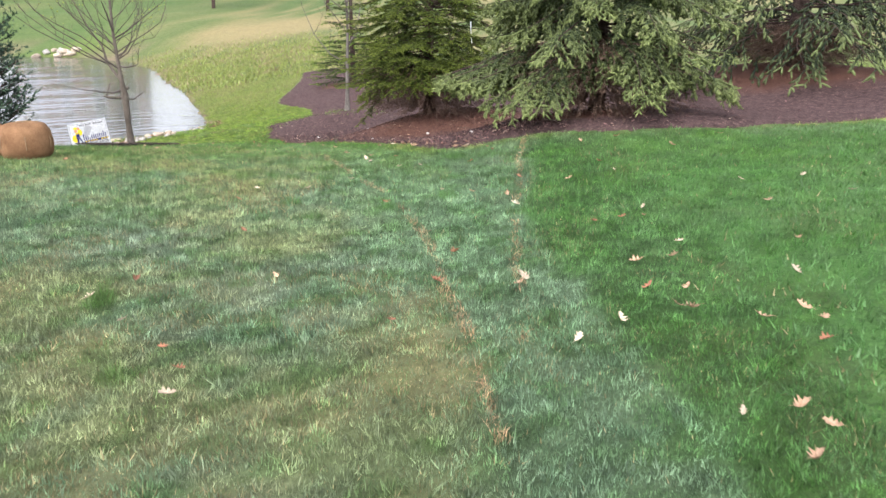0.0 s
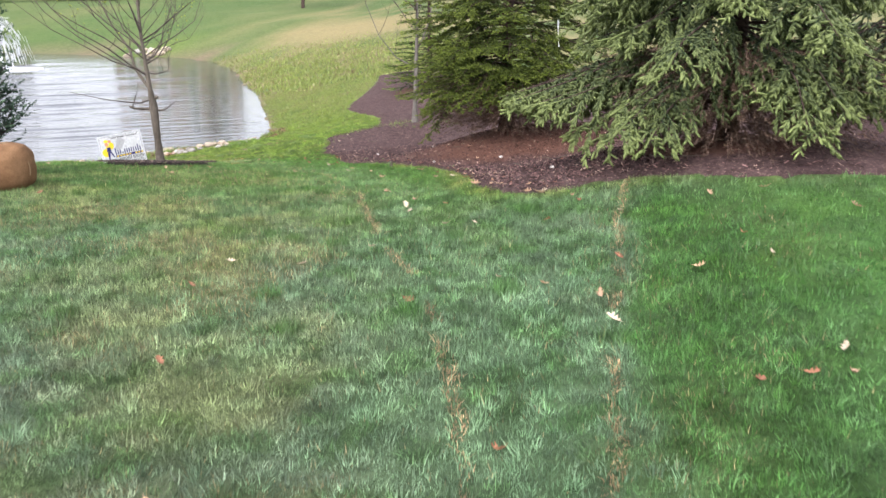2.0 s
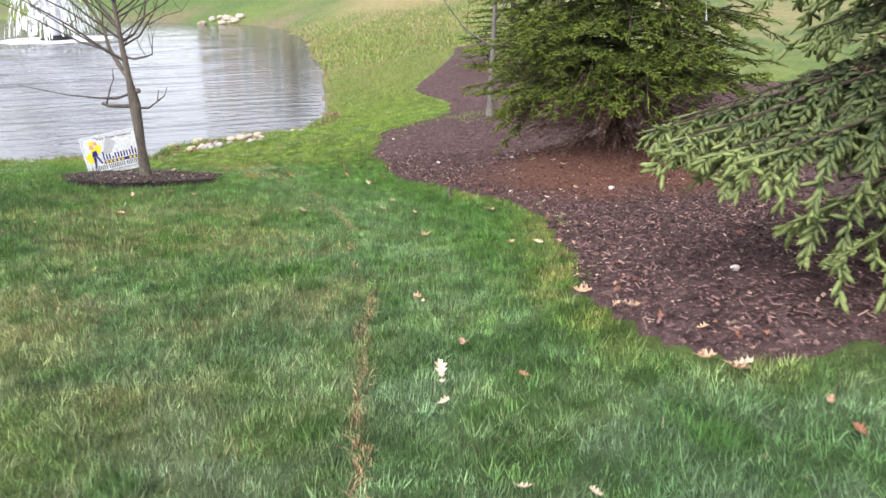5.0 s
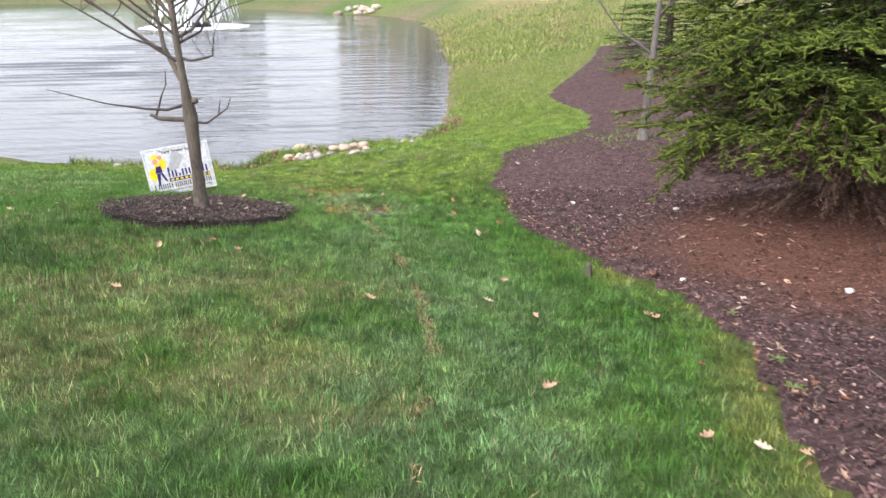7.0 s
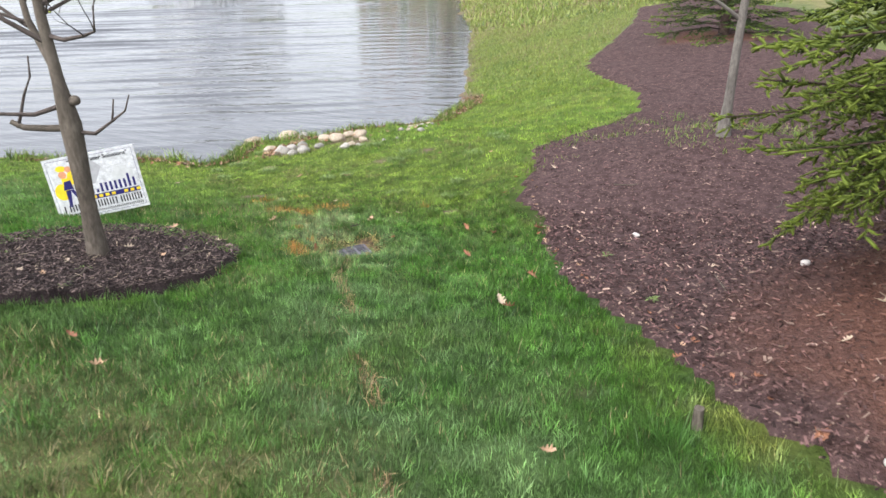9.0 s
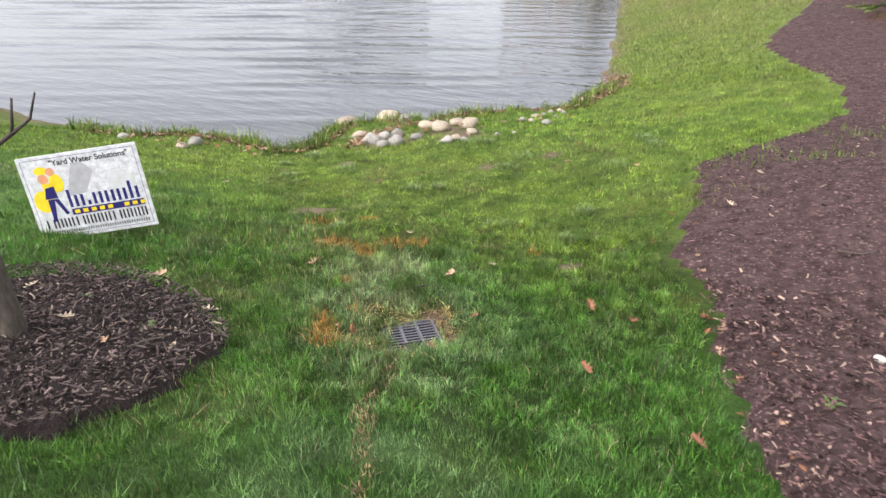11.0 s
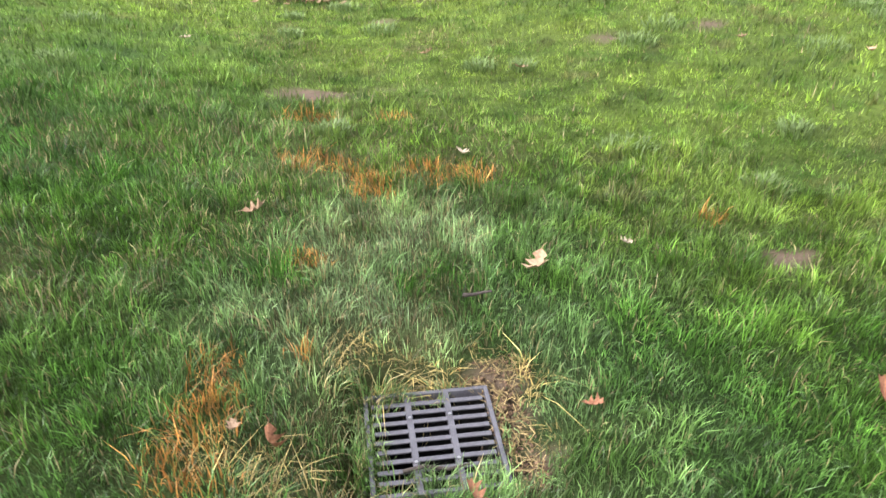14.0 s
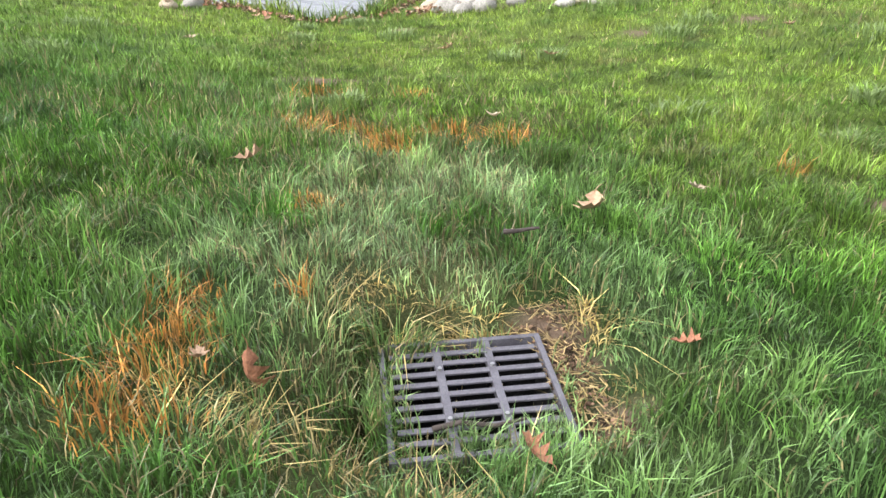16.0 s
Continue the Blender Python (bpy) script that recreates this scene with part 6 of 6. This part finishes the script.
for i in range(26):
    x, y = -7.2 + 4.6 * rng.rand(), 13.3 + 3.2 * rng.rand()
    if float(edge_dist(POND, x, y)) < 0.3 or float(edge_dist(BED, x, y)) < 0.3:
        continue
    m, r = 110, 0.05 + 0.06 * rng.rand()
    a, q = rng.rand(m) * 6.283, np.sqrt(rng.rand(m)) * r
    tx, ty = x + q * np.cos(a), y + q * np.sin(a)
    le = 0.03 + 0.035 * rng.rand(m)
    a = a + rng.normal(0, 0.9, m)
    out = 0.2 + 0.5 * rng.rand(m)
    V = np.zeros((m, 5, 3))
    tz = tops(tx, ty)
    for k, (s, side, up) in enumerate(((0, -1, 0), (0, 1, 0), (0.3, -0.85, 0.55), (0.3, 0.85, 0.55), (1, 0, 0.8))):
        V[:, k] = np.stack([tx + np.cos(a) * le * out * s - np.sin(a) * 0.003 * side - x, ty + np.sin(a) * le * out * s + np.cos(a) * 0.003 * side - y, tz + le * up - top(x, y)], -1)
    F = (np.array([(0, 1, 3), (0, 3, 2), (2, 3, 4)])[None] + (np.arange(m) * 5)[:, None, None]).reshape(-1, 3)
    c = np.array([0.17, 0.24, 0.08]) * (0.7 + 0.6 * rng.rand(m, 1))
    ob = new("grass_tuft", mesh_of("grass_tuft", V.reshape(-1, 3), F, MAT_BLADE, np.repeat(c, 5, 0)))
    ob.location = (x, y, top(x, y) - 0.004)
    tagged(ob, "pale coarse grass tuft in the lawn", "grass tuft", "pale grass tufts")
rng = np.random.RandomState(77)
x, y = rng.uniform(-3.6, -1.2, 5200), rng.uniform(14.9, 17.6, 5200)
ok = (edge_dist(BED, x, y) < 0) & (fbm(x, y, 0.5, 23) > 0.46)
grass("bed_weeds", x[ok], y[ok], 0.07, np.full(ok.sum(), 0.008), rng, "sparse green weeds growing through the mulch")


# ---- fountain ----
def fountain():
    x, y = -27.2, 39.0
    thing = tagged(new("fountain"), "floating pond fountain with a white spray of water", "fountain")
    thing.location = (x, y, WATER)
    bm = bmesh.new()
    bmesh.ops.create_cone(bm, cap_ends=True, segments=28, radius1=0.85, radius2=0.6, depth=0.28, matrix=Matrix.Translation((0, 0, 0.08)))
    part("float", bm, MAT_BLACK, thing, "black floating base", True)
    m, n, l, b = material("spray_water", 0.5, 0.5)
    foam = noise_node(n, l, 3.0, 4)
    l.new(ramp(n, l, foam.outputs[0], [(0.3, (0.62, 0.64, 0.66)), (0.7, (0.74, 0.75, 0.77))]), b.inputs["Base Color"])
    rng = np.random.RandomState(2)
    V, F = [], []
    for k in range(5200):
        a = rng.rand() * 6.283
        reach, rise = 1.15 * (0.25 + 0.75 * rng.rand() ** 0.5), 2.35 + 0.25 * rng.rand()
        t0 = rng.rand() * (1.0 if k % 3 else 1.9)
        pts = []
        for t in (t0, t0 + 0.09):
            r = 0.10 + reach * t
            pts.append((r * math.cos(a), r * math.sin(a), max(0.04, rise * (1 - (1 - t) ** 2))))
        q = 0.022 + 0.02 * rng.rand()
        ca, sa = -math.sin(a) * q, math.cos(a) * q
        i = len(V)
        (x0, y0, z0), (x1, y1, z1) = pts
        V += [(x0 - ca, y0 - sa, z0), (x0 + ca, y0 + sa, z0), (x1 + ca, y1 + sa, z1), (x1 - ca, y1 - sa, z1)]
        F.append((i, i + 1, i + 2, i + 3))
    part("spray", mesh_of("spray", V, F, m), None, thing, "white arching water spray")
    bm = bmesh.new()
    bmesh.ops.create_circle(bm, cap_ends=True, segments=40, radius=2.6, matrix=Matrix.Translation((0, 0, 0.02)))
    for v in bm.verts:
        k = 1 + 0.15 * noise.noise(v.co * 1.2)
        v.co.x, v.co.y = v.co.x * k, v.co.y * k
    bmesh.ops.solidify(bm, geom=bm.faces[:], thickness=0.02)
    part("foam", bm, m, thing, "white foam on the water")


fountain()


# ---- distance: houses, drive, shrubs and trees ----
MAT_SIDING = mottled("pale_siding", (0.34, 0.32, 0.30), (0.44, 0.42, 0.40), 0.5, 0.8, 0.2, 0.1, 0.01, 6)
MAT_BRICK = mottled("far_brick", (0.20, 0.13, 0.10), (0.30, 0.21, 0.17), 1.5, 0.9, 0.2, 0.2, 0.01, 8)
MAT_ROOF = mottled("roof_shingle", (0.07, 0.065, 0.06), (0.13, 0.12, 0.11), 2, 0.95, 0.1, 0.4, 0.02, 20)
MAT_PANE = plain("window_pane", (0.05, 0.06, 0.07), 0.1, 0.6)
MAT_TRIM = plain("white_trim", (0.75, 0.75, 0.74), 0.6)
MAT_DRIVE = mottled("pale_concrete", (0.40, 0.37, 0.35), (0.55, 0.52, 0.49), 0.4, 0.9, 0.2, 0.2, 0.01, 10)


def house(x, y, w, d, wall_h, turn, mat, label):
    thing = tagged(new("house"), label, "house", "houses beyond the pond")
    z = min(float(land(x + a, y + b_)) for a in (-w / 2, w / 2) for b_ in (-d / 2, d / 2))
    thing.matrix_world = pose(x, y, z, 0, 0, turn)
    bm = bmesh.new()
    box(bm, (0, 0, wall_h / 2), (w, d, wall_h + 0.6))
    part("wall", bm, mat, thing)
    bm = bmesh.new()
    e = 0.5
    lo, hi = wall_h + 0.28, wall_h + 3.4
    pts = [(-w / 2 - e, -d / 2 - e, lo), (w / 2 + e, -d / 2 - e, lo), (w / 2 + e, d / 2 + e, lo), (-w / 2 - e, d / 2 + e, lo), (-w / 2 + d * 0.35, 0, hi), (w / 2 - d * 0.35, 0, hi)]
    vs = [bm.verts.new(p) for p in pts]
    for f in ((0, 1, 5, 4), (1, 2, 5), (2, 3, 4, 5), (3, 0, 4), (3, 2, 1, 0)):
        bm.faces.new([vs[k] for k in f])
    part("roof", bm, MAT_ROOF, thing)
    for level in (1.4, 4.2):
        if level + 1 > wall_h:
            continue
        for k in range(4):
            u = -w / 2 + w * (k + 0.5) / 4
            bm = bmesh.new()
            box(bm, (u, -d / 2 - 0.03, level + 0.3), (1.5, 0.08, 1.7))
            win = part("window", bm, MAT_TRIM, thing)
            bm = bmesh.new()
            box(bm, (u, -d / 2 - 0.06, level + 0.3), (1.2, 0.06, 1.4))
            part("pane", bm, MAT_PANE, win)


house(-47, 104, 15, 10, 5.6, 18, MAT_BRICK, "two-storey brick house beyond the pond")
house(-27, 116, 14, 10, 5.6, 8, MAT_SIDING, "two-storey pale-sided house beyond the pond")
house(-70, 92, 15, 10, 5.6, 30, MAT_SIDING, "two-storey grey-sided house beyond the pond")
house(-8, 122, 14, 10, 5.6, 0, MAT_BRICK, "two-storey brown house beyond the slope")


def far_shrub(x, y, r, seed, colour):
    rng = np.random.RandomState(seed)
    n = 900
    a, b_ = rng.rand(n) * 6.283, np.arccos(rng.rand(n))
    rr = r * (0.6 + 0.45 * rng.rand(n)) * (0.8 + 0.4 * fbm(a * 2 + 5, b_ * 2, 1, seed))
    p = np.stack([rr * np.sin(b_) * np.cos(a), rr * np.sin(b_) * np.sin(a), rr * np.cos(b_) * 0.9], -1)
    s = 0.16 * r
    j = lambda: (rng.rand(n, 3) - 0.5) * 2 * s
    V = np.stack([p + j(), p + j(), p + j()], 1).reshape(-1, 3)
    c = np.array(colour) * (0.5 + rng.rand(n, 1))
    thing = tagged(new("shrub"), "rounded shrub in front of the far houses", "shrub", "far shrubs")
    thing.location = (x, y, float(land(x, y)))
    part("leaves", mesh_of("leaves", V, np.arange(n * 3).reshape(-1, 3), MAT_NEEDLE, np.repeat(c, 3, 0)), None, thing)


for k, (sx, sy, r, c) in enumerate(((-52, 97, 1.2, (0.09, 0.12, 0.03)), (-49, 98, 0.9, (0.16, 0.12, 0.05)), (-44, 98.5, 1.0, (0.06, 0.10, 0.03)), (-40, 99, 0.8, (0.10, 0.08, 0.05)), (-31, 109, 0.9, (0.05, 0.08, 0.03)), (-22, 110, 1.0, (0.08, 0.09, 0.03)), (-61, 90, 1.2, (0.07, 0.08, 0.03)), (-57, 92, 1.0, (0.12, 0.13, 0.04)))):
    far_shrub(sx, sy, r, 50 + k, c)


def far_tree(x, y, height, spread_r, seed, colour, label):
    rnd = random.Random(seed)
    rng = np.random.RandomState(seed)
    thing = tagged(new("tree"), label, "tree", "trees beyond the pond")
    thing.location = (x, y, float(land(x, y)) - 0.1)
    out = [[((0, 0, 0), height * 0.022), ((0.1, 0, height * 0.3), height * 0.016), ((0, 0.1, height * 0.95), height * 0.003)]]
    for k in range(16):
        if k % 2:
            continue
        a, h = k * 2.4, height * (0.25 + 0.6 * k / 16)
        sprout(rnd, (0, 0, h), (math.cos(a), math.sin(a), 0.7), spread_r * (1.1 - 0.5 * k / 16), height * 0.007, 2, out)
    V, F = tube_arrays(out, 4)
    part("trunk", mesh_of("trunk", V, F, MAT_BARK), None, thing)
    tips = np.array([p[0] for path in out[1:] for p in path[2:]])
    rep = np.repeat(tips, 7, 0)
    n = len(rep)
    p = rep + rng.normal(0, spread_r * 0.08, (n, 3))
    s = spread_r * 0.05
    V = np.stack([p + (rng.rand(n, 3) - 0.5) * 2 * s for _ in range(3)], 1).reshape(-1, 3)
    c = np.array(colour) * (0.5 + rng.rand(n, 1))
    part("crown", mesh_of("crown", V, np.arange(n * 3).reshape(-1, 3), MAT_NEEDLE, np.repeat(c, 3, 0)), None, thing)


far_tree(-21, 74, 9, 3.4, 61, (0.07, 0.09, 0.03), "tree with thin spring leaf on the far slope")
far_tree(-38, 92, 10, 3.6, 62, (0.08, 0.10, 0.03), "tree with thin spring leaf by the far houses")
far_tree(-10, 70, 9, 3.2, 63, (0.05, 0.07, 0.03), "dark tree on the slope beyond the pond")
far_tree(-66, 84, 10, 3.6, 64, (0.08, 0.09, 0.04), "tree with thin spring leaf by the far houses")

bm = bmesh.new()
prev = None
for k in range(22):
    t = k / 21
    cx_, cy_ = -82 + 42 * t, 72 + 22 * t + 3 * math.sin(t * 5)
    pair = [bm.verts.new((cx_ + ox, cy_ + oy, float(land(cx_ + ox, cy_ + oy)) + 0.45)) for ox, oy in ((0.5, -1.0), (-0.5, 1.0))]
    if prev:
        bm.faces.new((prev[0], pair[0], pair[1], prev[1]))
    prev = pair
tagged(part("path", bm, MAT_DRIVE), "pale concrete path by the far houses", "path", kind="structure")
